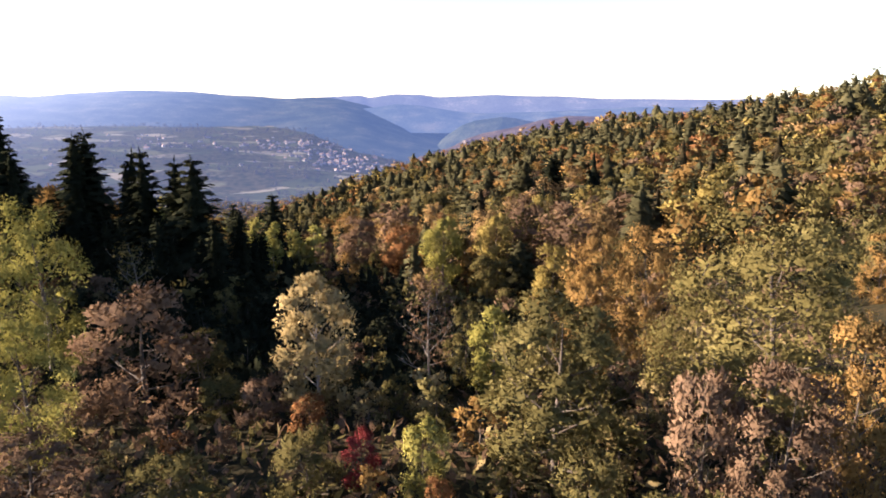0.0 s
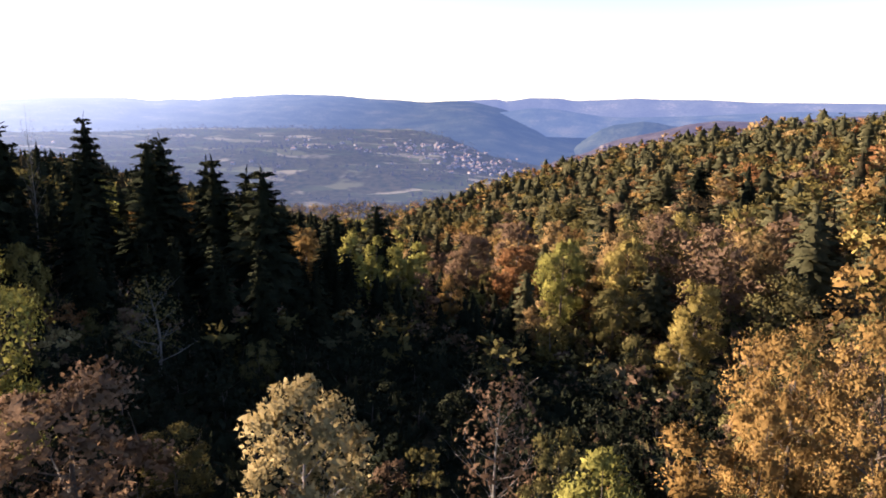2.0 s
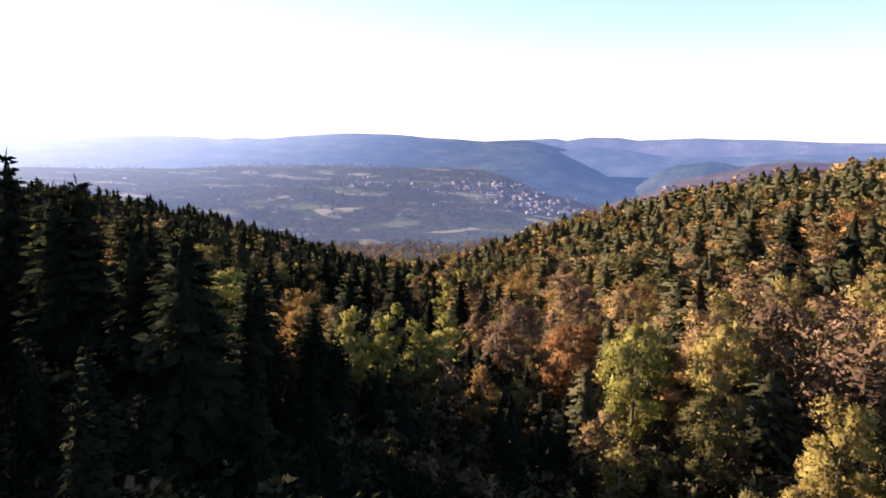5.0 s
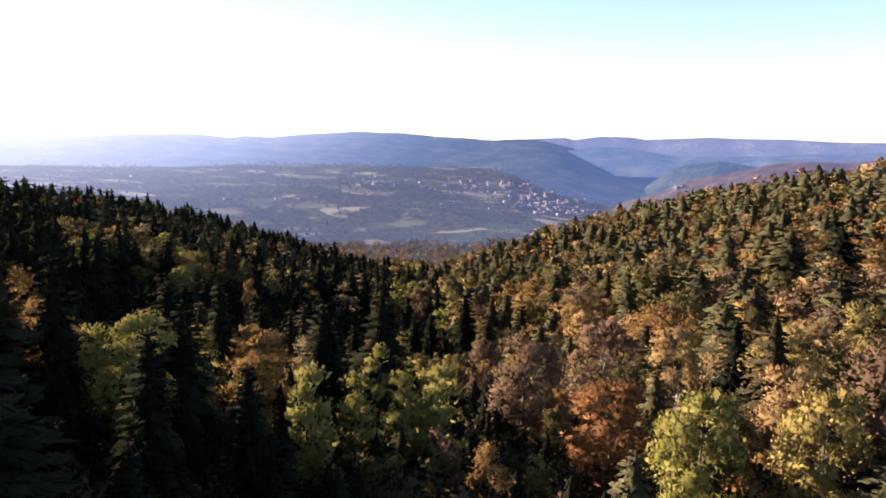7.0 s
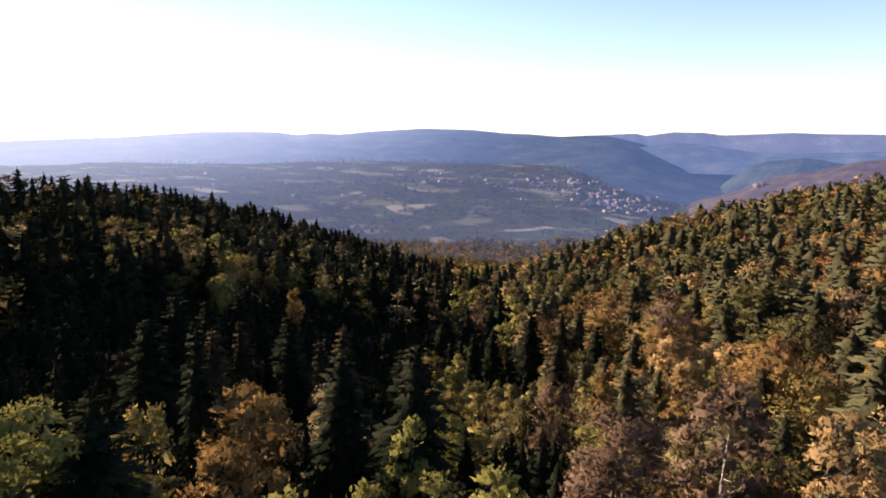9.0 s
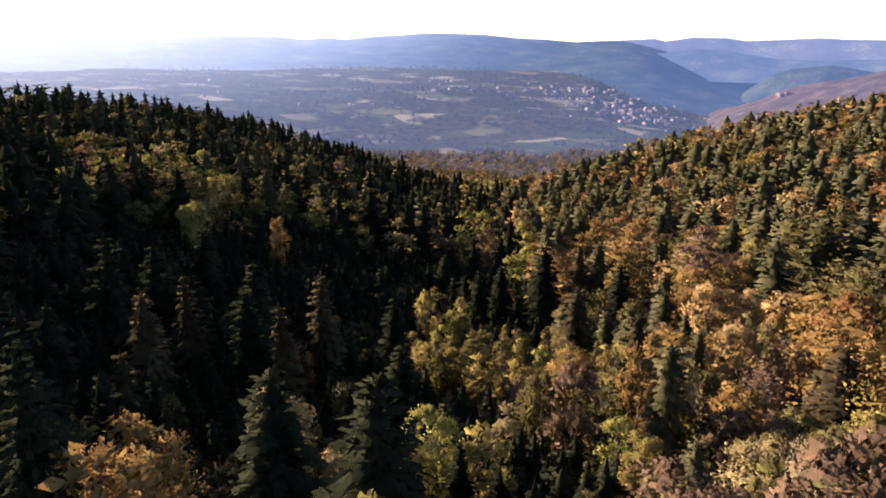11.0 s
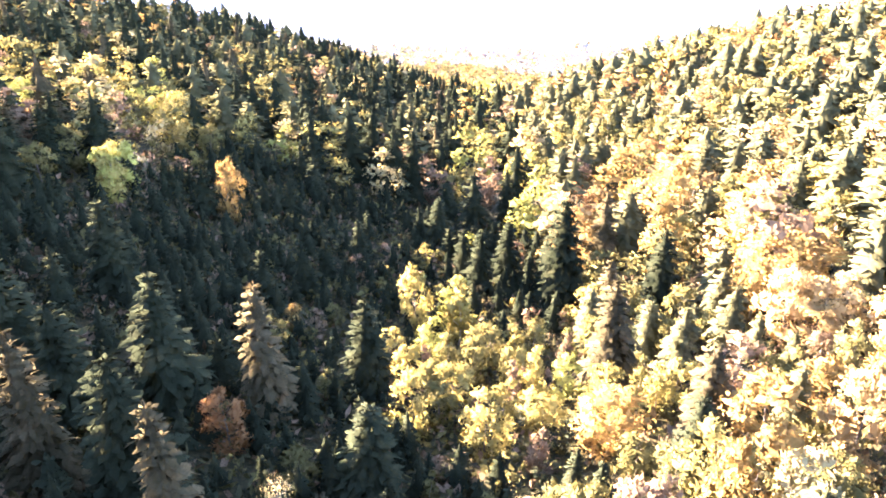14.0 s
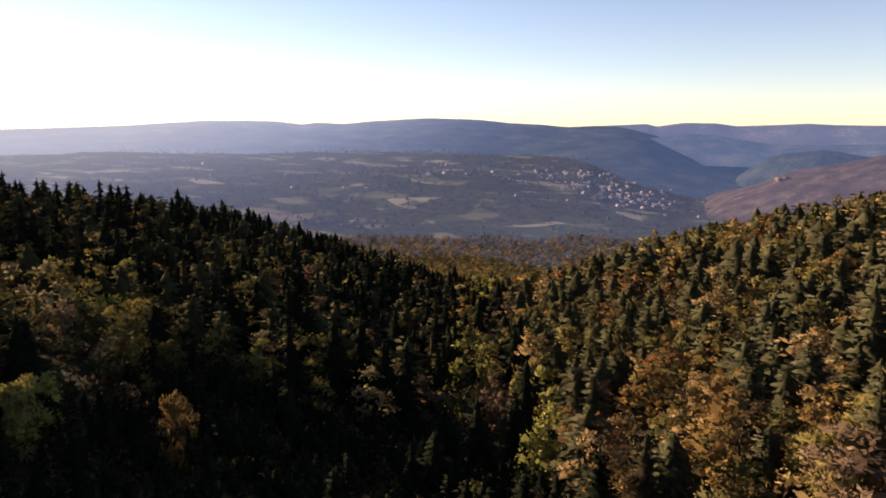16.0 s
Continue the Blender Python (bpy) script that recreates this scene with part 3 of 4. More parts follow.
rng = np.random.default_rng(11)
KINDS = {
    # kind: (crown maker, trunk maker, usual height, its spread)
    "spruce": (lambda r: conifer(r, skirt_crown(r, 17, 14, 0.125), spruce_crown(r, 190, 6, 0.85)), lambda r: trunk_mesh(r, "trunk", BARK_DARK, 0.013), 18, 3.0),
    "pine": (lambda r: conifer(r, skirt_crown(r, 11, 12, 0.13, 0.55, 0.2), spruce_crown(r, 130, 6, 0.9, 0.50, 0.2, 0.5)), lambda r: trunk_mesh(r, "trunk", BARK_PINE, 0.014, 0.93, 5, 0.45, 0.18), 15, 2.3),
    "round": (lambda r: mass_crown(r, 15, 24, 84, 0.042, round_profile(0.14, 0.29, 0.52), 1.75), lambda r: trunk_mesh(r, "trunk", BARK_DARK, 0.015, 0.86, 5), 12, 2.0),
    "column": (lambda r: mass_crown(r, 14, 24, 84, 0.042, column_profile, 1.9, 1.0, 1.25), lambda r: trunk_mesh(r, "trunk", BARK_PALE, 0.011, 0.94, 4, 0.3, 0.1), 11.5, 1.8),
    "fine": (lambda r: mass_crown(r, 16, 24, 90, 0.038, round_profile(0.14, 0.31, 0.50), 1.6, 0.3), lambda r: trunk_mesh(r, "trunk", BARK_PALE, 0.015, 0.9, 8, 0.2, 0.3, 3), 11, 1.5),
    "biground": (lambda r: mass_crown(r, 26, 50, 190, 0.025, round_profile(0.12, 0.31, 0.52), 1.5), lambda r: trunk_mesh(r, "trunk", BARK_DARK, 0.017, 0.88, 8, 0.25, 0.26, 2), 11, 1.5),
    "oak": (lambda r: mass_crown(r, 40, 60, 290, 0.0125, round_profile(0.12, 0.31, 0.52), 1.25), lambda r: trunk_mesh(r, "trunk", BARK_DARK, 0.017, 0.88, 9, 0.2, 0.28, 3), 11, 1.5),
    "bigfine": (lambda r: mass_crown(r, 26, 50, 190, 0.024, round_profile(0.12, 0.32, 0.50), 1.4, 0.3), lambda r: trunk_mesh(r, "trunk", BARK_PALE, 0.014, 0.94, 10, 0.2, 0.3, 4), 11, 1.5),
    "hiround": (lambda r: mass_crown(r, 16, 46, 170, 0.030, round_profile(0.12, 0.28, 0.48), 1.7, 0.2), lambda r: trunk_mesh(r, "trunk", BARK_DARK, 0.015, 0.9, 7, 0.2, 0.22, 2), 8, 1.5),
    "hifine": (lambda r: mass_crown(r, 30, 54, 240, 0.019, round_profile(0.08, 0.35, 0.46), 1.4, 0.2), lambda r: trunk_mesh(r, "trunk", BARK_DARK, 0.016, 0.9, 10, 0.1, 0.34, 4), 8, 1.5),
    "bare": (lambda r: clump_crown(r, 90, 8, 0.022, round_profile(0.25, 0.26, 0.60), core=0), lambda r: trunk_mesh(r, "trunk", BARK_GREY, 0.012, 0.96, 14, 0.15, 0.30, 6), 9, 1.5),
    "snag": (lambda r: clump_crown(r, 14, 4, 0.010, round_profile(0.35, 0.12, 0.60), core=0), lambda r: trunk_mesh(r, "trunk", BARK_GREY, 0.007, 0.98, 22, 0.25, 0.16, 3), 20, 1.5),
    "shrub": (lambda r: mass_crown(r, 18, 44, 210, 0.032, round_profile(0.08, 0.44, 0.36), 1.9, 0.3), lambda r: trunk_mesh(r, "trunk", BARK_DARK, 0.022, 0.8, 8, 0.08, 0.5, 3), 4, 0.8),
    "bush": (lambda r: mass_crown(r, 9, 14, 56, 0.085, round_profile(0.06, 0.42, 0.32), 2.0, 0.4), lambda r: trunk_mesh(r, "trunk", BARK_DARK, 0.022, 0.7, 4, 0.08, 0.45), 3, 0.7),
}
VARIANTS = 3
CROWN, TRUNK = {}, {}
for kind, (crown, trunk, _, _) in KINDS.items():
    CROWN[kind] = [crown(rng) for _ in range(VARIANTS)]
    TRUNK[kind] = [trunk(rng) for _ in range(VARIANTS)]

WORDS = {
    "spruce": ("dark green spruce with drooping boughs in the wood", "spruce tree"),
    "sunlit_spruce": ("spruce with tawny cone-laden top in the wood", "spruce tree"),
    "pine": ("olive green pine with clumped needles on the slope", "pine tree"),
    "olive": ("olive green broadleaf tree turning in autumn", "tree"),
    "straw": ("yellow-green oak-like tree turning in autumn sun", "tree"),
    "lime": ("fresh lime-yellow broadleaf tree in sunlight", "tree"),
    "yellow": ("bright yellow autumn birch on the valley side", "tree"),
    "gold": ("golden orange autumn broadleaf tree", "tree"),
    "peach": ("pale peach autumn tree with thin foliage", "tree"),
    "rust": ("rust orange domed autumn tree", "tree"),
    "brown": ("brownish half-bare autumn tree", "tree"),
    "pale": ("pale straw-coloured tree with thin autumn leaves", "tree"),
    "red": ("crimson autumn shrub beside the clearing", "shrub"),
}
SHRUB_WORDS = {
    "brown": "brown-leaved bramble shrub on the open slope", "olive": "olive green shrub turning yellow on the slope", "pale": "pale dry-leaved shrub on the open slope",
    "gold": "golden autumn shrub on the open slope", "yellow": "yellow-leaved shrub at the clearing edge", "red": "crimson autumn shrub beside the clearing", "rust": "rust orange low shrub",
}
TREE_NAME = {
    "olive": "ash_tree", "straw": "hornbeam_tree", "lime": "poplar_tree", "yellow": "birch_tree", "gold": "maple_tree", "peach": "larch_tree", "rust": "beech_tree", "brown": "oak_tree",
    "pale": "willow_tree", "pine": "pine_tree", "spruce": "pine_tree", "sunlit_spruce": "pine_tree", "red": "shrub",
}
PROTO = {}


def tree(kind, tone, x, y, height, width=1.0, top=None):
    """A standing tree: an Empty at its foot with a trunk and a crown."""
    v = int(rng.integers(VARIANTS))
    key = (kind, tone, v)
    z = float(land(x, y))
    if top is not None:
        height = min(max(top - z, 4.5), 27.0)
        z = top - height if top - height < z else z
    m = Matrix.LocRotScale((x, y, z - 0.15), Euler((rng.normal() * 0.02, rng.normal() * 0.02, rng.uniform(0, 6.28))), None)
    if key not in PROTO:
        words, cat = WORDS[tone]
        if kind in ("shrub", "bush"):
            words, cat = SHRUB_WORDS.get(tone, "leafy autumn shrub on the slope"), "shrub"
        if kind in ("bare", "snag"):
            words = "nearly bare grey-barked tree with few dry leaves"
        name = "shrub" if cat == "shrub" else "spruce_tree" if kind == "spruce" else "pine_tree" if kind == "pine" else TREE_NAME[tone]
        root = tagged(new(name), words, cat, name.replace("_tree", "") + "s of the wooded valley")
        cv, cf, cs, cn = CROWN[kind][v]
        t = new("trunk", TRUNK[kind][v])
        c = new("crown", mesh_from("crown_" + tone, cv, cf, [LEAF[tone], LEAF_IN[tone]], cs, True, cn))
        t.parent = c.parent = root
        PROTO[key] = root
        ob = root
        ob.matrix_basis = m
    else:
        ob = copy_thing(PROTO[key], m)
    ob.scale = (height * width, height * width, height)
    return ob

# single trees that stand out: kind, tone, x, y, height, width
STAND_A = [
    ("round", "yellow", -70, 232, 10.7, 0.85), ("round", "yellow", -68, 241.4, 8.4, 1.44), ("round", "yellow", -59, 231.5, 9.7, 1.17),
    ("round", "yellow", -54, 241, 7.1, 1.59), ("round", "yellow", -44.4, 241.6, 8.7, 1.48), ("column", "pale", -46.4, 207, 9.4, 1.52),
    ("spruce", "sunlit_spruce", -52, 198.7, 12.6, 1.33), ("biground", "lime", -48.3, 185.3, 13.6, 0.78), ("round", "lime", -30.8, 204.3, 8.2, 0.93),
    ("biground", "pale", -59.3, 173.3, 13.5, 0.84), ("round", "olive", -69.4, 201.5, 9.4, 0.65), ("spruce", "sunlit_spruce", -74.8, 194.8, 20.5, 0.9),
    ("spruce", "spruce", -96.5, 215.9, 19.9, 1.3), ("spruce", "sunlit_spruce", -87.2, 223.3, 21.4, 0.95), ("spruce", "sunlit_spruce", -92.8, 197, 18.9, 0.94),
    ("spruce", "sunlit_spruce", -90, 186, 16.6, 1.23), ("spruce", "spruce", -109.8, 206.9, 17.4, 1.38), ("spruce", "spruce", -106, 195, 20.2, 1.19),
    ("spruce", "spruce", -82.3, 292, 17.9, 1.14), ("spruce", "sunlit_spruce", -48, 258, 20.4, 1.18), ("spruce", "spruce", -44, 289.8, 19.1, 1.26),
    ("spruce", "spruce", -104.4, 320.6, 13.3, 1.54), ("spruce", "spruce", -84, 199, 19.4, 1.34), ("spruce", "spruce", -80.6, 238.6, 17.8, 1.25),
]
STAND_B = [
    ("spruce", "spruce", -63.8, 294, 25, 1.26), ("spruce", "spruce", -78.2, 299, 18.6, 1.09), ("spruce", "spruce", -110, 339, 12.6, 1.61),
    ("round", "yellow", -85.7, 266.5, 16, 0.62), ("column", "yellow", -77, 267, 14.1, 1.11), ("round", "yellow", -28.8, 311.8, 12.2, 1.12),
    ("round", "peach", -22.4, 274.7, 16, 0.85), ("round", "peach", -8.3, 270.8, 11.2, 1.22), ("round", "peach", -42, 346, 15.1, 1.3),
    ("round", "peach", -50.5, 373, 13.8, 1.43), ("round", "yellow", -13.3, 319, 12.8, 0.94), ("fine", "pale", -24.5, 219, 14, 0.82),
    ("bare", "brown", -15, 220.8, 11.4, 1.17), ("pine", "sunlit_spruce", -33.5, 238.8, 17.4, 1), ("round", "olive", -40, 232.7, 5.9, 1.54),
    ("round", "peach", -17, 238.6, 16.2, 0.75), ("round", "gold", -29.4, 217.7, 16.2, 0.65), ("round", "olive", -42.4, 211.4, 14.7, 0.72),
    ("biground", "gold", -57.8, 155.3, 11.8, 1.03), ("spruce", "spruce", -40.5, 159.2, 21.9, 1.35), ("spruce", "spruce", -50.7, 162, 19.3, 1.25),
    ("spruce", "spruce", -74, 157.6, 16.7, 1.44), ("round", "rust", -2, 258, 11.8, 1.03), ("round", "gold", -140, 280, 15.3, 0.5),
]
STAND_C = [
    ("biground", "lime", -52.4, 125.3, 13.5, 1.12), ("spruce", "spruce", -49.8, 129.2, 14.8, 1.75), ("round", "gold", -54, 150.4, 11.7, 1.16),
    ("column", "lime", -36.8, 131, 11.9, 1.32), ("column", "lime", -35.9, 140.7, 11, 1.43), ("column", "lime", -28.7, 148.4, 13.3, 1.5),
    ("column", "lime", -32, 146.5, 11.6, 1.48), ("column", "lime", -40, 155.7, 13.2, 1.08), ("round", "brown", -37.7, 210, 16.1, 0.75),
    ("round", "brown", -21.4, 166.8, 15.3, 1.19), ("fine", "brown", -11, 174.6, 16.6, 1.01), ("biground", "rust", -8.9, 148.5, 12.8, 1.24),
    ("fine", "peach", -1.4, 164, 14.1, 0.91), ("bigfine", "peach", 20, 190, 17, 1.13), ("biground", "lime", 0, 140, 16.9, 0.8),
    ("biground", "yellow", 11.4, 143.4, 16.1, 0.8), ("pine", "pine", 35.6, 308, 18.6, 1.05), ("round", "peach", 16, 295.6, 13.7, 0.99),
    ("round", "rust", 0, 251, 15.3, 0.89), ("round", "gold", 16.7, 234.7, 16.2, 0.84), ("round", "gold", -48.7, 140.7, 10.3, 0.95),
    ("column", "yellow", -1.2, 121.3, 10.4, 1.23), ("column", "lime", -16.2, 145.6, 4.9, 2.2), ("round", "olive", 2.3, 150.8, 10.6, 1.14),
]
STAND_D = [
    ("round", "peach", 9.5, 150.2, 14.4, 0.95), ("round", "peach", 32.8, 195, 14, 1.08), ("round", "peach", 34.8, 151.6, 14.6, 1.14),
    ("round", "olive", 8.9, 132.2, 11.8, 1.03), ("biground", "yellow", 21, 125.8, 15, 0.91), ("bigfine", "yellow", 18.4, 121.5, 7.8, 1.48),
    ("bare", "olive", -31.8, 68, 9.2, 1.11), ("oak", "gold", 15.6, 50, 12.3, 0.74), ("oak", "gold", 12.7, 52.4, 11.8, 0.83),
    ("bare", "brown", -1, 49.3, 9.7, 0.86), ("hifine", "olive", 1.8, 48.8, 6.8, 0.76), ("hiround", "lime", 3.8, 46.7, 7.2, 0.84),
    ("hiround", "gold", 8.3, 50.6, 6.4, 1.07), ("hifine", "gold", 11, 50.7, 8.8, 0.73), ("oak", "straw", 16.5, 42, 8.9, 1.19),
    ("hifine", "olive", -18.8, 50, 4.8, 1.35), ("shrub", "brown", -21.5, 46, 8.5, 1.3), ("hifine", "olive", 6, 33, 10.2, 1.26),
    ("oak", "straw", 19, 37, 14.3, 1.27), ("spruce", "spruce", -75, 115, 24.4, 0.99),
]
STAND_E = [
    ("oak", "lime", -31, 50.5, 14.5, 0.85), ("oak", "lime", -24.5, 37, 9.6, 0.95), ("bigfine", "pale", -8.5, 44.3, 10.1, 0.95),
    ("hifine", "olive", 7, 37.6, 8.6, 1.14), ("shrub", "brown", 12, 28.5, 8.5, 0.6), ("hifine", "brown", 14.8, 26.3, 9.1, 0.78),
    ("hifine", "gold", 19.1, 28.9, 10.1, 0.6), ("shrub", "red", -4.4, 33.7, 3.2, 0.81), ("shrub", "olive", -7.1, 32.4, 4, 1.12),
    ("hiround", "lime", -1, 31.9, 5, 0.8), ("shrub", "rust", -0.2, 29.1, 3, 0.6), ("shrub", "olive", -14.2, 32.2, 3, 2.1),
    ("shrub", "brown", -22.2, 33, 4, 1.64), ("shrub", "olive", 6.8, 28.2, 4.5, 0.89), ("round", "yellow", -51.9, 76.8, 9, 0.67),
    ("spruce", "spruce", -58.1, 106.8, 22.3, 0.91), ("spruce", "spruce", -54.9, 106.5, 23.4, 1.13), ("spruce", "spruce", -48, 103.4, 20.9, 0.9),
    ("spruce", "spruce", -44, 101.1, 21.2, 1.07), ("spruce", "spruce", -38.9, 100.2, 20.4, 1.29), ("spruce", "spruce", -35.3, 96.3, 20.5, 1.35),
    ("spruce", "spruce", -59.9, 94.4, 18.6, 1.11), ("shrub", "brown", -12, 42.6, 3.4, 1.2), ("shrub", "olive", -15.6, 44.2, 3.2, 1.3), ("shrub", "rust", -8.6, 40.6, 2.8, 1.1),
    ("hifine", "gold", 50.5, 76, 8.5, 0.9), ("biground", "olive", 54, 82, 9.5, 1.0), ("spruce", "spruce", -176, 256, 15, 1.3), ("spruce", "spruce", -170, 254, 13, 1.4), ("round", "olive", -165, 254.5, 10, 1.2), ("spruce", "sunlit_spruce", -179, 260, 14, 1.3), ("spruce", "spruce", -56.3, 103.6, 22.2, 1.31), ("spruce", "sunlit_spruce", -88, 134.1, 22.4, 0.89),
]
STAND_F = [
    ("round", "lime", -81.4, 126, 15.9, 0.6), ("spruce", "sunlit_spruce", -63.7, 121.7, 18.9, 0.85), ("spruce", "spruce", -56.3, 120.9, 19, 0.97),
    ("spruce", "spruce", -42.9, 116.7, 16.2, 1.02), ("round", "brown", -24.8, 318.7, 13, 2.2), ("round", "rust", -61.6, 408.6, 13, 2.2),
    ("hifine", "pale", 6.8, 97.4, 5, 1.63), ("hifine", "olive", -22.8, 68.3, 4.6, 1.0), ("round", "gold", -81.1, 138.2, 13.3, 0.85),
    ("round", "yellow", 29.8, 201.7, 19.4, 0.79), ("pine", "spruce", 43.5, 277.5, 26.7, 2.13), ("pine", "pine", 35.5, 299.2, 23, 1.8),
    ("round", "gold", -62.5, 126.4, 12, 0.78), ("round", "yellow", -53.6, 136.9, 12, 0.6), ("spruce", "spruce", -67.7, 216, 15, 1.84),
    ("column", "lime", -79.3, 270.3, 12, 1.63), ("round", "gold", 15.9, 323, 14, 1.73), ("round", "gold", 19.1, 222.7, 12, 1.36),
    ("snag", "brown", -79.1, 108.1, 24, 0.5),
]
STAND_G = [
    ("spruce", "spruce", -100.8, 205.9, 16, 1.37), ("spruce", "spruce", -121.6, 232.2, 18, 1.29), ("spruce", "spruce", -59.7, 149.2, 18, 0.74),
    ("round", "yellow", -44, 188.5, 10, 1.19), ("round", "gold", -44.2, 237.3, 11, 1.29), ("round", "yellow", -26.6, 196.5, 9, 1.04),
    ("round", "gold", -24.3, 291.9, 13, 1.85), ("round", "yellow", -29.3, 322.7, 12, 1.5), ("round", "gold", -18.2, 294.4, 12, 1.66),
    ("round", "yellow", -14.2, 343.3, 12, 1.88), ("round", "gold", -2.4, 266.8, 12, 1.41), ("round", "yellow", -0.8, 400.5, 13, 1.9),
    ("round", "yellow", -22.5, 569.3, 14, 2.2), ("spruce", "sunlit_spruce", -5, 220, 16, 1.58), ("round", "peach", 29.4, 450.2, 15, 1.94),
    ("round", "gold", -27.3, 236.2, 14, 1.19), ("bigfine", "pale", -12.8, 193.4, 11, 1.51), ("spruce", "spruce", -141.5, 628.3, 17, 2.2),
    ("round", "lime", -157.6, 267.3, 13, 0.97), ("round", "lime", -203.3, 280.9, 14, 1.3), ("round", "lime", -181.8, 251.3, 13, 1.2),
    ("round", "gold", -144, 287.5, 13, 0.71), ("biground", "pale", -54.4, 175.5, 8, 0.86), ("biground", "yellow", -48.5, 180.5, 9, 0.96),
]
STAND_H = [
    ("biground", "pale", -61.1, 159.9, 8, 0.81), ("round", "olive", -45, 214.6, 11, 0.84), ("round", "yellow", -15.4, 345.6, 13, 1.86),
    ("round", "yellow", -8.8, 512.2, 14, 2.04), ("round", "yellow", -154.3, 262.5, 13, 0.71), ("round", "yellow", -192.9, 317.1, 14, 0.89),
    ("round", "yellow", -215.7, 290, 15, 1.23), ("biground", "peach", -17.7, 275.7, 12, 1.61), ("round", "yellow", -24.1, 324.4, 12, 1.53),
    ("fine", "brown", -29.1, 257.1, 11, 1.18), ("biground", "yellow", -28.3, 324.8, 12, 1.98), ("pine", "pine", -25.6, 382.4, 16, 2.03),
    ("round", "yellow", -199.8, 327.1, 13, 1.01),
]
STAND_I = [
    ("column", "olive", -90, 430, 29, 0.8), ("column", "olive", -80, 433, 26, 0.8), ("column", "straw", -59, 421, 20, 0.85), ("pine", "pine", -41, 352, 21, 1.3),
    ("pine", "pine", -26, 385, 17, 1.7), ("biground", "gold", -43, 372, 15, 1.3), ("biground", "gold", -50, 378, 12, 1.3), ("biground", "yellow", -27, 328, 12, 1.3),
    ("biground", "brown", -82, 383, 13, 1.3), ("round", "olive", -107, 402, 12, 1.2), ("biground", "gold", -56, 362, 11, 1.1), ("round", "yellow", -251, 326, 13, 1.1),
    ("round", "olive", -241, 318, 13, 1.1), ("round", "yellow", -208, 335, 13, 1.0), ("round", "pale", -203, 303, 12, 1.1), ("round", "olive", -198, 312, 13, 1.1),
    ("round", "yellow", -189, 375, 12, 0.9), ("round", "olive", -174, 315, 12, 1.0), ("round", "olive", -162, 375, 12, 1.0), ("round", "lime", -155, 262, 12, 0.9),
    ("pine", "sunlit_spruce", -215, 312, 17, 1.5), ("hiround", "rust", -86, 214, 9, 1.0), ("hiround", "brown", -67, 206, 7, 1.2), ("bare", "pale", -72, 205, 9, 0.8),
]
STANDS = STAND_A + STAND_B + STAND_C + STAND_D + STAND_E + STAND_F + STAND_G + STAND_H + STAND_I

taken = []
for kind, tone, x, y, height, width in STANDS:
    kind = "biground" if kind == "round" and y < 215 and x > -30 else kind
    tree(kind, tone, x, y, min(max(height, 2.5), 25), min(width, 1.6) if kind in ("spruce", "pine") else width)
    taken.append((x, y, (3.2 if y < 75 else 3.6 + 0.12 * height * width) ** 2))


def belt(x, y):
    """The yellow birches and limes along the stream."""
    return ((x + 58) / 32) ** 2 + ((y - 246) / 20) ** 2 < 1


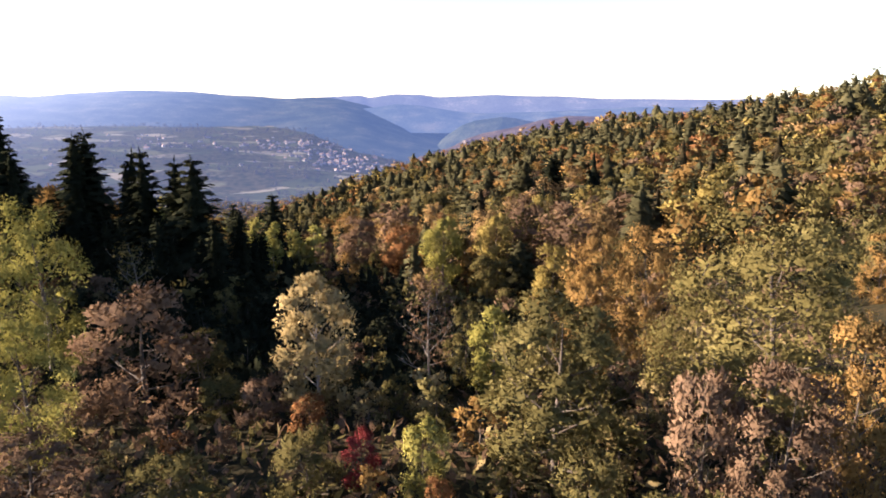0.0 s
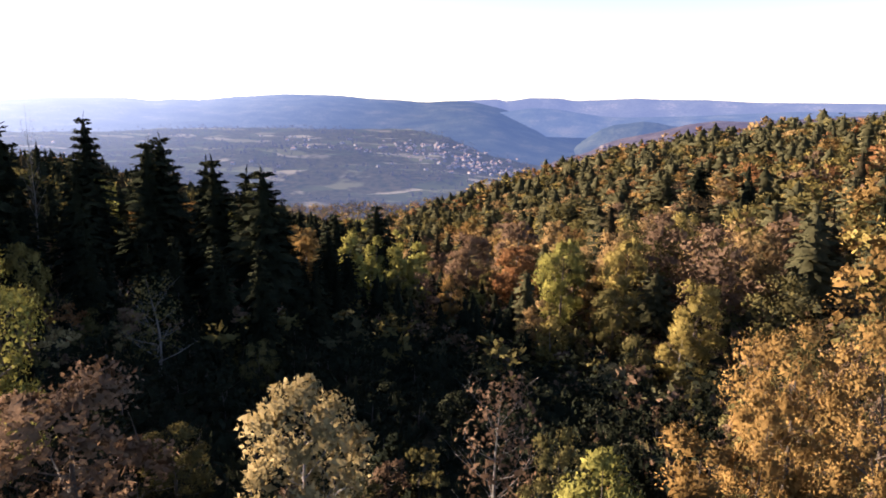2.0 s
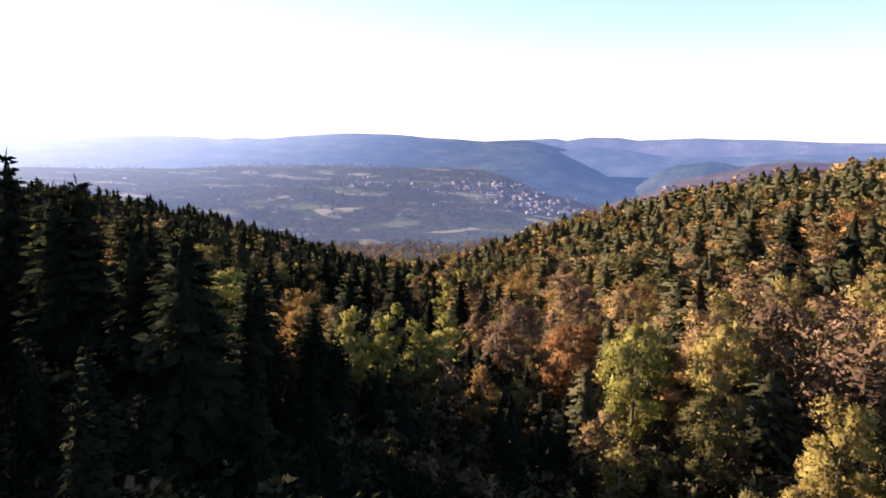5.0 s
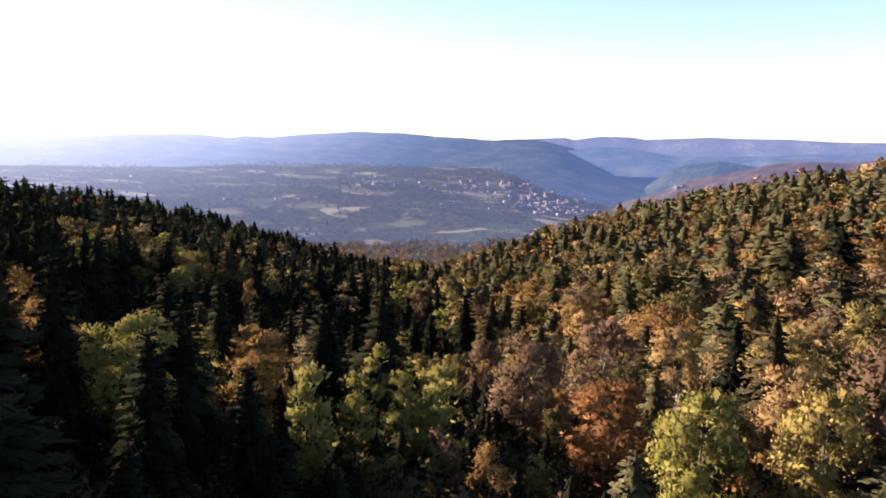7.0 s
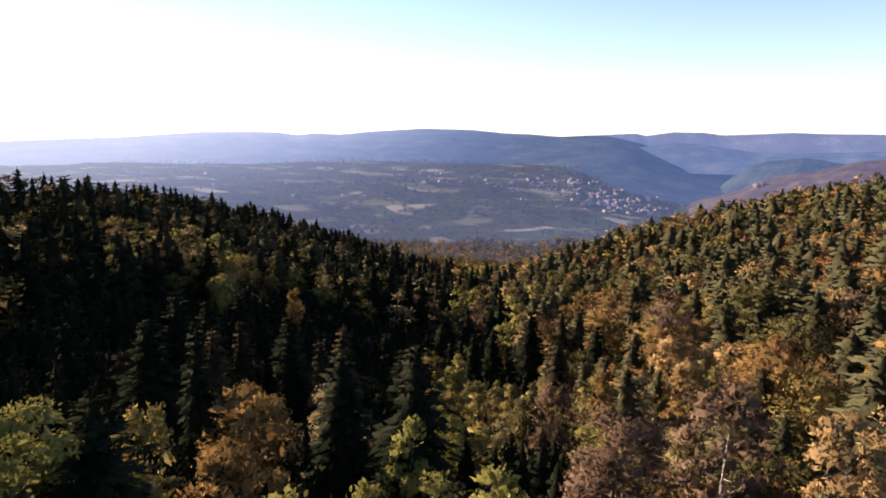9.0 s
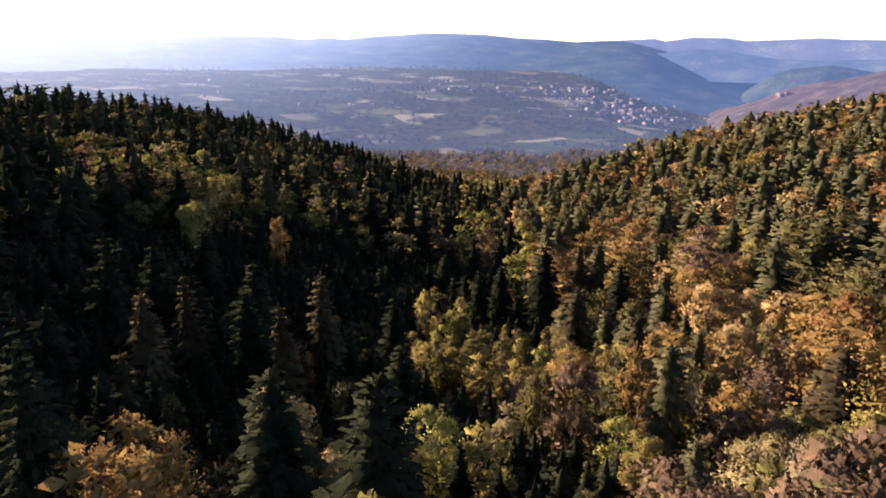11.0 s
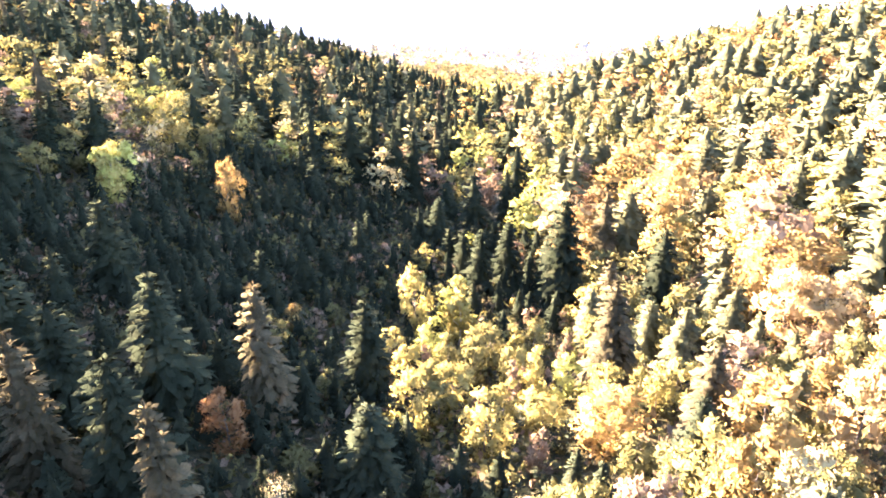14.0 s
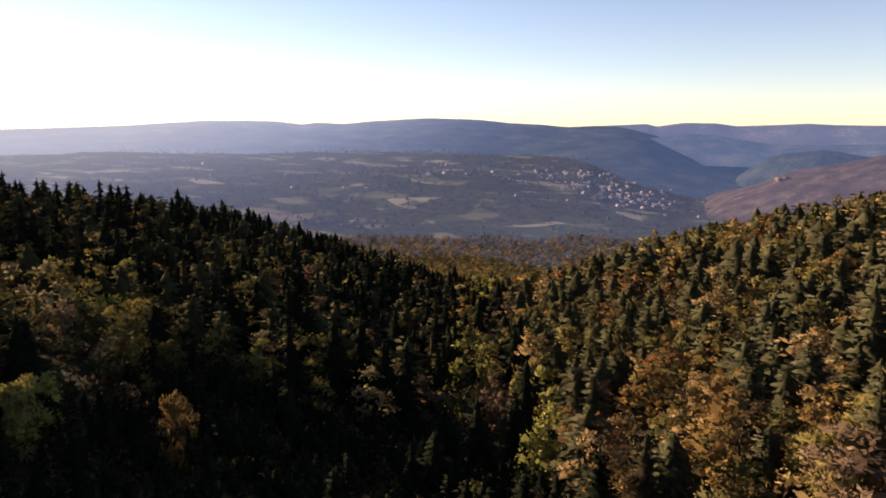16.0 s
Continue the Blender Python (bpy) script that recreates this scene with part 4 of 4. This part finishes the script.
def choose(x, y, r):
    """Which tree grows where: spruce on the shaded flank and floor, pine and autumn trees on the sunny one."""
    u = x - axis(y)
    n = noise.noise(Vector((x / 38, y / 38, 3.1)))
    a = r.uniform()
    if y > 880 and a < 0.8:
        return ("round", ["gold", "straw", "yellow", "olive", "peach"][int(r.uniform() * 5)])
    # spruces mostly out of view, added to cast shade on the dip
    if y < 80 and x < -44 and y > 56:
        return ("spruce", "spruce")
    # bushes in the dip take the dark spruce tone, standing in for its black shade
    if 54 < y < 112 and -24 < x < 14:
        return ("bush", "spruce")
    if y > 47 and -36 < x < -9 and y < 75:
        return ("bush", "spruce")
    if y < 75:
        return ("bush", (["brown", "brown", "olive", "rust", "pale", "brown"] if x < -6 else ["brown", "olive", "olive", "gold", "pale", "olive"])[int(a * 6)])
    if y < 125 and x < 5 - 0.2 * (y - 75):
        return ("spruce", "spruce") if a < 0.2 or x < -30 else ("bush", "olive" if a < 0.6 else "spruce")
    if y < 125:
        return ("hiround" if a < 0.3 else "bush", ["olive", "brown", "olive", "spruce"][int(r.uniform() * 4)])
    if belt(x, y) and a < 0.85:
        return ("round" if a < 0.6 else "column", ["yellow", "lime", "yellow", "straw"][int(r.uniform() * 4)])
    lit = bump_at(x, y, -245, 322, 22) + bump_at(x, y, -202, 306, 16) + bump_at(x, y, -208, 336, 12) + 0.5 * bump_at(x, y, -170, 350, 26)
    if u < -12 and a < 0.75 * lit:
        return ("round", ["olive", "yellow", "olive", "pale", "lime", "brown"][int(r.uniform() * 6)])
    if -50 < x < -6 and 112 < y < 180:
        return ("hiround" if a < 0.3 else "bush", ["olive", "brown", "olive", "gold"][int(r.uniform() * 4)])
    if -80 < x < -44 and 116 < y < 178:
        return ("bush", ["olive", "spruce", "brown", "spruce"][int(a * 4)])
    if u < -12 - 15 * n:
        if a < 0.66 - 0.5 * max(n, 0):
            return ("spruce", "spruce" if r.uniform() < 0.9 else "sunlit_spruce")
        if a < 0.80:
            return ("pine", "spruce" if y < 330 else "pine")
        return ("round", ["olive", "olive", "brown", "pale", "gold", "olive"][int(r.uniform() * 6)])
    if u < 22:
        if a < 0.55:
            return ("spruce", "spruce")
        return ("round" if a < 0.8 else "column", ["yellow", "olive", "lime", "brown"][int(r.uniform() * 4)])
    if a < 0.08 + 0.50 * min(max((y - 290) / 110, 0), 1) + 0.4 * n:
        return ("pine", "pine")
    if y > 300 and a > 0.35:
        return ("round", ["gold", "olive", "straw", "rust", "yellow", "gold", "peach"][int(r.uniform() * 7)])
    a = r.uniform()
    if a < (0.05 if y < 240 else 0.15):
        return ("spruce", "spruce" if r.uniform() < 0.5 else "sunlit_spruce")
    if a < (0.16 if y < 240 else 0.34):
        return ("pine", "pine")
    return ("round" if a < 0.85 else "fine", ["olive", "straw", "gold", "brown", "olive", "straw", "peach", "yellow", "brown"][int(r.uniform() * 9)])


def scatter(x0, x1, y0, y1, step, r):
    for x in np.arange(x0, x1, step):
        for y in np.arange(y0, y1, step):
            yield x + r.uniform(-0.42, 0.42) * step, y + r.uniform(-0.42, 0.42) * step


def hollow(x, y):
    """The shaded valley floor, where single spruces rise over low growth."""
    return 140 < y < 330 and -85 < x - axis(y) < 24 and not belt(x, y)


def sunny_gap(x, y):
    """Strips added along the sun's direction, growth kept low so single trees are lit."""
    for tx, ty in ((-31, 50), (-22, 46), (-50, 127), (-34, 143), (-50, 153), (-20, 166)):
        along, off = (x - tx) * sun_way.x + (y - ty) * sun_way.y, (x - tx) * sun_way.y - (y - ty) * sun_way.x
        if 4 < along < (110 if ty < 60 else 55) and abs(off) < 6:
            return True
    return False


def near_zone(x, y):
    return 18 < y < 290 and abs(x + 8 + 0.22 * (y - 40)) < 30 + 0.07 * y


for x, y in [*scatter(-60, 60, 18, 75, 3.7, rng), *scatter(-200, 120, 75, 330, 6.0, rng)]:
    if not near_zone(x, y) or (y < 75 and abs(x) > 7 + 0.68 * y) or any((x - a) ** 2 + (y - b) ** 2 < c for a, b, c in taken):
        continue
    kind, tone = choose(x, y, rng)
    h = max(KINDS[kind][2] + rng.normal() * KINDS[kind][3], 2.0)
    if y < 75:
        h = min(h, 3.6)
    if sunny_gap(x, y):
        kind, tone, h = "bush", "brown", 2.5
    if 75 <= y < 128 and kind == "spruce":
        h = h * (0.6 if x > -30 else 0.52)
    if y >= 118 and kind == "spruce":
        if rng.uniform() < 0.55:
            kind, tone, h = "bush" if rng.uniform() < 0.6 else "hiround", ["olive", "brown", "olive", "spruce"][int(rng.integers(4))], rng.uniform(2.5, 6)
        else:
            h = rng.uniform(9, 17)
    if y > 125 and x > axis(y) + 24 and kind != "spruce":
        h = h * rng.uniform(0.6, 0.95)
    if belt(x, y):
        h = min(h, rng.uniform(6.5, 10))
    if hollow(x, y):
        h = min(h, rng.uniform(6, 12) if kind == "spruce" else rng.uniform(3.5, 7))
        # bright tones mostly swapped for olive, to keep the hollow dark
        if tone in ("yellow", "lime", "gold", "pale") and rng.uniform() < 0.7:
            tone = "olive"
    tree(kind, tone, x, y, h, rng.uniform(0.85, 1.15))

# the wood beyond: past counting, one mesh of crowns for each kind of tree
def bank(tiers, sprays, blobs, inside, leaves, size):
    b = {
        "spruce": [conifer(rng, skirt_crown(rng, *tiers), spruce_crown(rng, *sprays)) for _ in range(5)],
        "pine": [conifer(rng, skirt_crown(rng, *tiers, 0.55, 0.2), spruce_crown(rng, *sprays, 0.5, 0.2, 0.5)) for _ in range(5)],
        "round": [mass_crown(rng, blobs, inside, leaves, size, round_profile(0.16, 0.28, 0.50), 2.1 if blobs > 5 else 2.5) for _ in range(5)],
        "column": [mass_crown(rng, blobs, inside, leaves, size, column_profile, 2.0, 0.9, 1.4) for _ in range(5)],
    }
    b["fine"] = b["hiround"] = b["bush"] = b["round"]
    return b


BANK_NEAR = bank((11, 10, 0.14), (120, 4, 0.95), 15, 16, 110, 0.031)
BANK_MID = bank((9, 8, 0.15), (80, 3, 1.1), 10, 10, 52, 0.048)
BANK_FAR = bank((6, 7, 0.16), (50, 2, 1.4), 6, 9, 30, 0.072)
BANK_LOW = bank((5, 7, 0.2), (14, 2, 1.8), 4, 8, 20, 0.09)
BANK_LAST = bank((4, 6, 0.19), (18, 1, 2.2), 4, 5, 10, 0.17)
piles = {}


def pile(stock, kind, tone, x, y, h, w):
    v, f, inside, nn = stock[kind][int(rng.integers(5))]
    a = rng.uniform(0, 6.28)
    ca, sa = math.cos(a), math.sin(a)
    c, s = math.cos(a) * h * w, math.sin(a) * h * w
    q = np.stack([v[:, 0] * c - v[:, 1] * s + x, v[:, 0] * s + v[:, 1] * c + y, v[:, 2] * h + float(land(x, y)) - 0.2], 1)
    V, Fc, Sl, Nn, n = piles.setdefault(tone, ([], [], [], [], [0]))
    V.append(q)
    Fc.append(f + n[0])
    Sl.append(inside)
    Nn.append(np.stack([nn[:, 0] * ca - nn[:, 1] * sa, nn[:, 0] * sa + nn[:, 1] * ca, nn[:, 2]], 1))
    n[0] += len(q)


def visible(x, y):
    """Inside the wedge of land that lies open before the flight."""
    return y > 30 and max(-75 - 1.05 * y, axis(y) - 290) < x < min(45 + 0.72 * y, axis(y) + 400)


def mid_zone(x, y):
    return y < 360 and abs(x + 8 + 0.22 * (y - 40)) < 58 + 0.22 * y or x > 0 and y < 240


TALL = {"spruce": (19.0, 3.0), "pine": (17.0, 2.6), "round": (14.5, 2.4), "column": (15.0, 2.2), "fine": (13.5, 2.0), "hiround": (8, 1.5), "bush": (4, 1)}
for x, y in scatter(-520, 340, 30, 460, 10.8, rng):
    if near_zone(x, y) or not visible(x, y) or any((x - a) ** 2 + (y - b) ** 2 < c for a, b, c in taken):
        continue
    kind, tone = choose(x, y, rng)
    # left of the visible wedge the added spruces stay tall, to block the sun
    h = ((rng.uniform(15, 20) if x < -1 - 0.67 * y else 9 + 0.13 * max(0, -44 - x)) if kind == "spruce" else 3 if x < 4 + 0.69 * y else rng.uniform(5, 9)) if y < 80 else max(6, TALL[kind][0] + rng.normal() * TALL[kind][1])
    if 80 <= y < 135 and kind == "spruce" and x > -2 - 0.7 * y:
        h = h * 0.55
    if hollow(x, y):
        h = min(h, rng.uniform(7, 13) if kind == "spruce" else rng.uniform(4, 8))
    if sunny_gap(x, y):
        kind, h = "round", min(h, 3)
    close = y < 270 and abs(x + 8 + 0.22 * (y - 40)) < 64 and not hollow(x, y)
    pile(BANK_NEAR if close else BANK_MID if mid_zone(x, y) else BANK_FAR, kind, tone, x, y, h, rng.uniform(0.85, 1.25) * (1.5 if kind == "pine" else 1.2))
for x, y in scatter(-900, 620, 460, 1180, 14.0, rng):
    if not visible(x, y):
        continue
    kind, tone = choose(x, y, rng)
    pile(BANK_FAR if y < 560 else BANK_LAST, kind, tone, x, y, max(7, TALL[kind][0] + rng.normal() * TALL[kind][1]), rng.uniform(0.9, 1.3) * (1.5 if kind == "pine" else 1.25))
# the open wood where the valley meets the plain
for x, y in scatter(-1250, 500, 1180, 1860, 15.0, rng):
    if visible(x * 0.55, y * 0.55) and math.hypot(x + 30, y - 100) < 1720 + 90 * noise.noise(Vector((x / 150, y / 150, 2))):
        tone = ["gold", "straw", "yellow", "olive", "peach", "brown", "pine"][int(rng.integers(7))]
        pile(BANK_LAST, "round", tone, x, y, rng.uniform(8, 12), rng.uniform(1.9, 2.6))
# the same scrub goes on behind the start and along both sides of it
for x, y in scatter(-190, 190, -110, 130, 8.0, rng):
    if not sunny_gap(x, y) and (y < (14 if x < 0 else 20) or x > 45 + 0.72 * y or x < -75 - 1.05 * y):
        tones = ["olive", "brown", "straw", "gold", "olive", "spruce", "brown"]
        pile(BANK_NEAR if 0 < y and 0 < x < 75 else BANK_LAST, "round", tones[int(rng.integers(7))], x, y, rng.uniform(4, 9) if y > -12 or abs(x) > 30 else rng.uniform(2.5, 5), rng.uniform(1.0, 1.5))
# saplings and low bushes that close the gaps between the near trees
for x, y in scatter(-150, 120, 75, 320, 5.4, rng):
    if mid_zone(x, y) and not hollow(x, y) and rng.uniform() < 0.85:
        # well right of the stream mostly dark tones, imitating the black shade between crowns
        tones = ["brown", "olive", "spruce", "olive", "spruce", "pine", "spruce"] if x < axis(y) + 90 else ["spruce", "brown", "spruce", "pine", "spruce"]
        pile(BANK_LOW, "bush", tones[int(rng.integers(len(tones)))], x, y, rng.uniform(2.2, 6.0), rng.uniform(1.1, 1.5))
# low fill of the hollow, mostly in dark tones that deepen its shade by colour
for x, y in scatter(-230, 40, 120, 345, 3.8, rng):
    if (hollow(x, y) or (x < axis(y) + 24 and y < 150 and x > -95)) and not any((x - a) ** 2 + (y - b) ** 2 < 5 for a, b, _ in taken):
        tones = ["spruce", "olive", "spruce", "spruce", "sunlit_spruce", "spruce", "spruce"]
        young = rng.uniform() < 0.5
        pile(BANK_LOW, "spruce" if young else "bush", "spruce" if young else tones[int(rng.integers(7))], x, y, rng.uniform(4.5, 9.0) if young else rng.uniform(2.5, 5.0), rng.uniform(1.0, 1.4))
# young growth between the far trees
for x, y in scatter(-560, 420, 320, 720, 13.0, rng):
    if visible(x, y):
        tone = ["olive", "brown", "pine", "spruce"][int(rng.integers(4))] if x > axis(y) + 24 else "spruce"
        pile(BANK_LAST, "bush", tone, x, y, rng.uniform(4, 7), rng.uniform(1.5, 2.1))
for tone, (V, Fc, Sl, Nn, _) in piles.items():
    wood = new("distant_wood", mesh_from("wood_" + tone, np.concatenate(V), np.concatenate(Fc), [LEAF_FAR[tone], LEAF_FAR[tone]], np.concatenate(Sl), True, np.concatenate(Nn)))
    tagged(wood, "far wooded slopes, " + WORDS[tone][0].split(" with ")[0].split(" in ")[0] + " crowns", "forest", kind="stuff")

# spruces and a few broadleaves that close the clearing on the shaded slope
for kind, tone, x, y, h in (("spruce", "spruce", -174, 264, 15), ("spruce", "spruce", -180, 271, 16), ("round", "olive", -171, 269, 11), ("spruce", "sunlit_spruce", -184, 277, 15),
                            ("spruce", "spruce", -177, 277, 14), ("round", "brown", -187, 270, 11), ("spruce", "spruce", -169, 261, 12), ("spruce", "spruce", -189, 282, 16)):
    tree(kind, tone, x, y, h, 1.25)

# low growth under the near trees: dry fern, bramble and saplings, past counting
for tone, n, seed in (("brown", 15000, 1), ("olive", 12000, 2), ("pale", 1500, 3)):
    r = np.random.default_rng(seed)
    y = 16 + 130 * r.uniform(0, 1, n) ** 1.3
    x = -8 - 0.15 * y + (30 + 0.45 * y) * r.uniform(-1, 1, n)
    keep = ~((y > 46) & (y < 112) & (x > -38) & (x < 6 - 0.1 * (y - 46)))
    x, y, n = x[keep], y[keep], int(keep.sum())
    hump = np.array([noise.noise(Vector((a / 5, b / 5, seed))) for a, b in zip(x, y)])
    p = np.stack([x, y, land(x, y) + r.uniform(-0.1, 0.6, n) + 0.7 * np.maximum(hump, 0)], 1)
    d = r.normal(size=(n, 3)) + np.array([0, 0, 0.8])
    v, f = kites(p, d, r.normal(size=(n, 3)), r.uniform(0.4, 1.0, n), r.uniform(0.1, 0.25, n))
    tagged(new("undergrowth", mesh_from("undergrowth", v, f, [LEAF[tone]])), "tangled " + {"brown": "brown fern and bramble", "olive": "green bramble", "pale": "dry pale grass"}[tone] + " under the trees", "undergrowth", kind="stuff")


# bramble coloured with the dark spruce tone to paint the dip's shade
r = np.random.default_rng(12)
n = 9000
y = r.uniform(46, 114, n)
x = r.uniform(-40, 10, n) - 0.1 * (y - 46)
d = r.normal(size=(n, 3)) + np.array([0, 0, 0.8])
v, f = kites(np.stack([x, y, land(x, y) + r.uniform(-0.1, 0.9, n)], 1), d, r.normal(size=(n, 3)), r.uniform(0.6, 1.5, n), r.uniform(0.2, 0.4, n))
tagged(new("undergrowth", mesh_from("undergrowth", v, f, [LEAF["spruce"]])), "bramble in the dip, toned dark green to imitate deep shade", "undergrowth", kind="stuff")
for tone, n, seed in (("olive", 16000, 4), ("brown", 12000, 5), ("pine", 12000, 6)):
    r = np.random.default_rng(seed)
    y = r.uniform(110, 345, n)
    x = -30 - 0.25 * (y - 110) + (60 + 0.15 * y) * r.uniform(-1, 1, n)
    hump = np.array([noise.noise(Vector((a / 6, b / 6, seed))) for a, b in zip(x, y)])
    p = np.stack([x, y, land(x, y) + r.uniform(-0.1, 0.8, n) + 1.4 * np.maximum(hump, 0)], 1)
    d = r.normal(size=(n, 3)) + np.array([0, 0, 0.8])
    v, f = kites(p, d, r.normal(size=(n, 3)), r.uniform(0.8, 1.8, n), r.uniform(0.25, 0.5, n))
    up = np.repeat(unit(r.normal(size=(n, 3)) * 0.5 + np.array([0, 0, 1.0])), 4, 0)
    tagged(new("undergrowth", mesh_from("undergrowth", v, facing(v, f, up), [LEAF[tone]], None, True, up)), "tangled " + {"brown": "brown fern and bramble", "olive": "yellow-green saplings", "pine": "dark green saplings"}[tone] + " on the valley side", "undergrowth", kind="stuff")


# ---- the plain ----
def plain_wood(x, y):
    return noise.fractal(Vector((x / 300, y / 170, 9.3)), 0.9, 2.0, 4)


V, Fc, count = [], [], 0
r = np.random.default_rng(21)
for x, y in scatter(-3100, 520, 1500, 3500, 40.0, r):
    if not (-360 - 0.93 * y < x < 100 + 0.06 * y):
        continue
    on_hill = math.exp(-((x + 1080) / 330) ** 2 - ((y - 2440) / 150) ** 2) + math.exp(-((x + 700) / 420) ** 2 - ((y - 2120) / 130) ** 2)
    if plain_wood(x, y) + 0.5 * on_hill < 0.10 and r.uniform() > 0.12:
        continue
    v, f, _, _ = BANK_LAST["round" if r.uniform() < 0.7 else "spruce"][int(r.integers(5))]
    h, a = r.uniform(9, 15), r.uniform(0, 6.28)
    c, s = math.cos(a) * h * 2.2, math.sin(a) * h * 2.2
    V.append(np.stack([v[:, 0] * c - v[:, 1] * s + x, v[:, 0] * s + v[:, 1] * c + y, v[:, 2] * h + float(land(x, y)) - 1], 1))
    Fc.append(f + count)
    count += len(v)
tagged(new("plain_woods", mesh_from("plain_woods", np.concatenate(V), np.concatenate(Fc), [MAT_WOODS])), "copses and hedgerows on the far plain with painted bluish haze", "woods", kind="stuff")


def house_parts(w, l, h, pitch):
    """Walls and a gable roof with eaves, the foot at the origin."""
    wall = [(-w, -l, -0.5), (w, -l, -0.5), (w, l, -0.5), (-w, l, -0.5), (-w, -l, h), (w, -l, h), (w, l, h), (-w, l, h), (0, -l, h + pitch), (0, l, h + pitch)]
    wf = [(0, 1, 5, 4), (1, 2, 6, 5), (2, 3, 7, 6), (3, 0, 4, 7), (4, 5, 8, 8), (6, 7, 9, 9)]
    e, t = 0.5, 0.25
    rw = w + e
    drop = pitch * e / w
    roof = [(-rw, -l - e, h - drop + 0.05), (0, -l - e, h + pitch + 0.05), (rw, -l - e, h - drop + 0.05), (-rw, l + e, h - drop + 0.05), (0, l + e, h + pitch + 0.05), (rw, l + e, h - drop + 0.05)]
    roof += [(a, b, c + t) for a, b, c in roof]
    rf = [(6, 7, 10, 9), (7, 8, 11, 10), (0, 3, 4, 1), (1, 4, 5, 2), (0, 6, 9, 3), (2, 5, 11, 8), (0, 1, 7, 6), (1, 2, 8, 7), (3, 9, 10, 4), (4, 10, 11, 5)]
    return wall, wf, roof, rf


def poly_mesh(name, verts, faces, mat):
    me = bpy.data.meshes.new(name)
    me.from_pydata(verts, [], [tuple(dict.fromkeys(q)) for q in faces])
    me.materials.append(mat)
    return me


houses = []
for w, l, h, pitch in ((3.6, 5, 5, 2.6), (4.4, 6.5, 5.5, 2.8), (3.4, 4.2, 4.2, 2.3), (5.5, 10, 6, 3)):
    wall, wf, roof, rf = house_parts(w, l, h, pitch)
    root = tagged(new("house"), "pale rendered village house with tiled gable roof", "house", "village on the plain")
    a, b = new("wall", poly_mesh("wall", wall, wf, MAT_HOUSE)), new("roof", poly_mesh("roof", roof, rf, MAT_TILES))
    a.parent = b.parent = root
    houses.append(root)
# clusters: centre, spread, how many
spots = []
for bearing, away, sx, sy, n in ((8.6, 2480, 110, 150, 85), (10.6, 2720, 130, 140, 60), (6.6, 2380, 60, 120, 30), (14.0, 2800, 120, 90, 26), (20, 2750, 140, 90, 12), (27, 2500, 160, 120, 8), (30, 1900, 60, 40, 4), (24, 3150, 260, 80, 10), (38, 3000, 250, 150, 8)):
    cx, cy = -30 - math.sin(radians(bearing)) * away, 100 + math.cos(radians(bearing)) * away
    for _ in range(n):
        spots.append((cx + r.normal() * sx, cy + r.normal() * sy))
for i, (x, y) in enumerate(spots):
    m = pose(x, y, float(land(x, y)), 0, 0, float(r.uniform(0, 180)))
    if i < len(houses):
        houses[i].matrix_basis = m
    else:
        copy_thing(houses[int(r.choice(4, p=(0.4, 0.3, 0.22, 0.08)))], m)
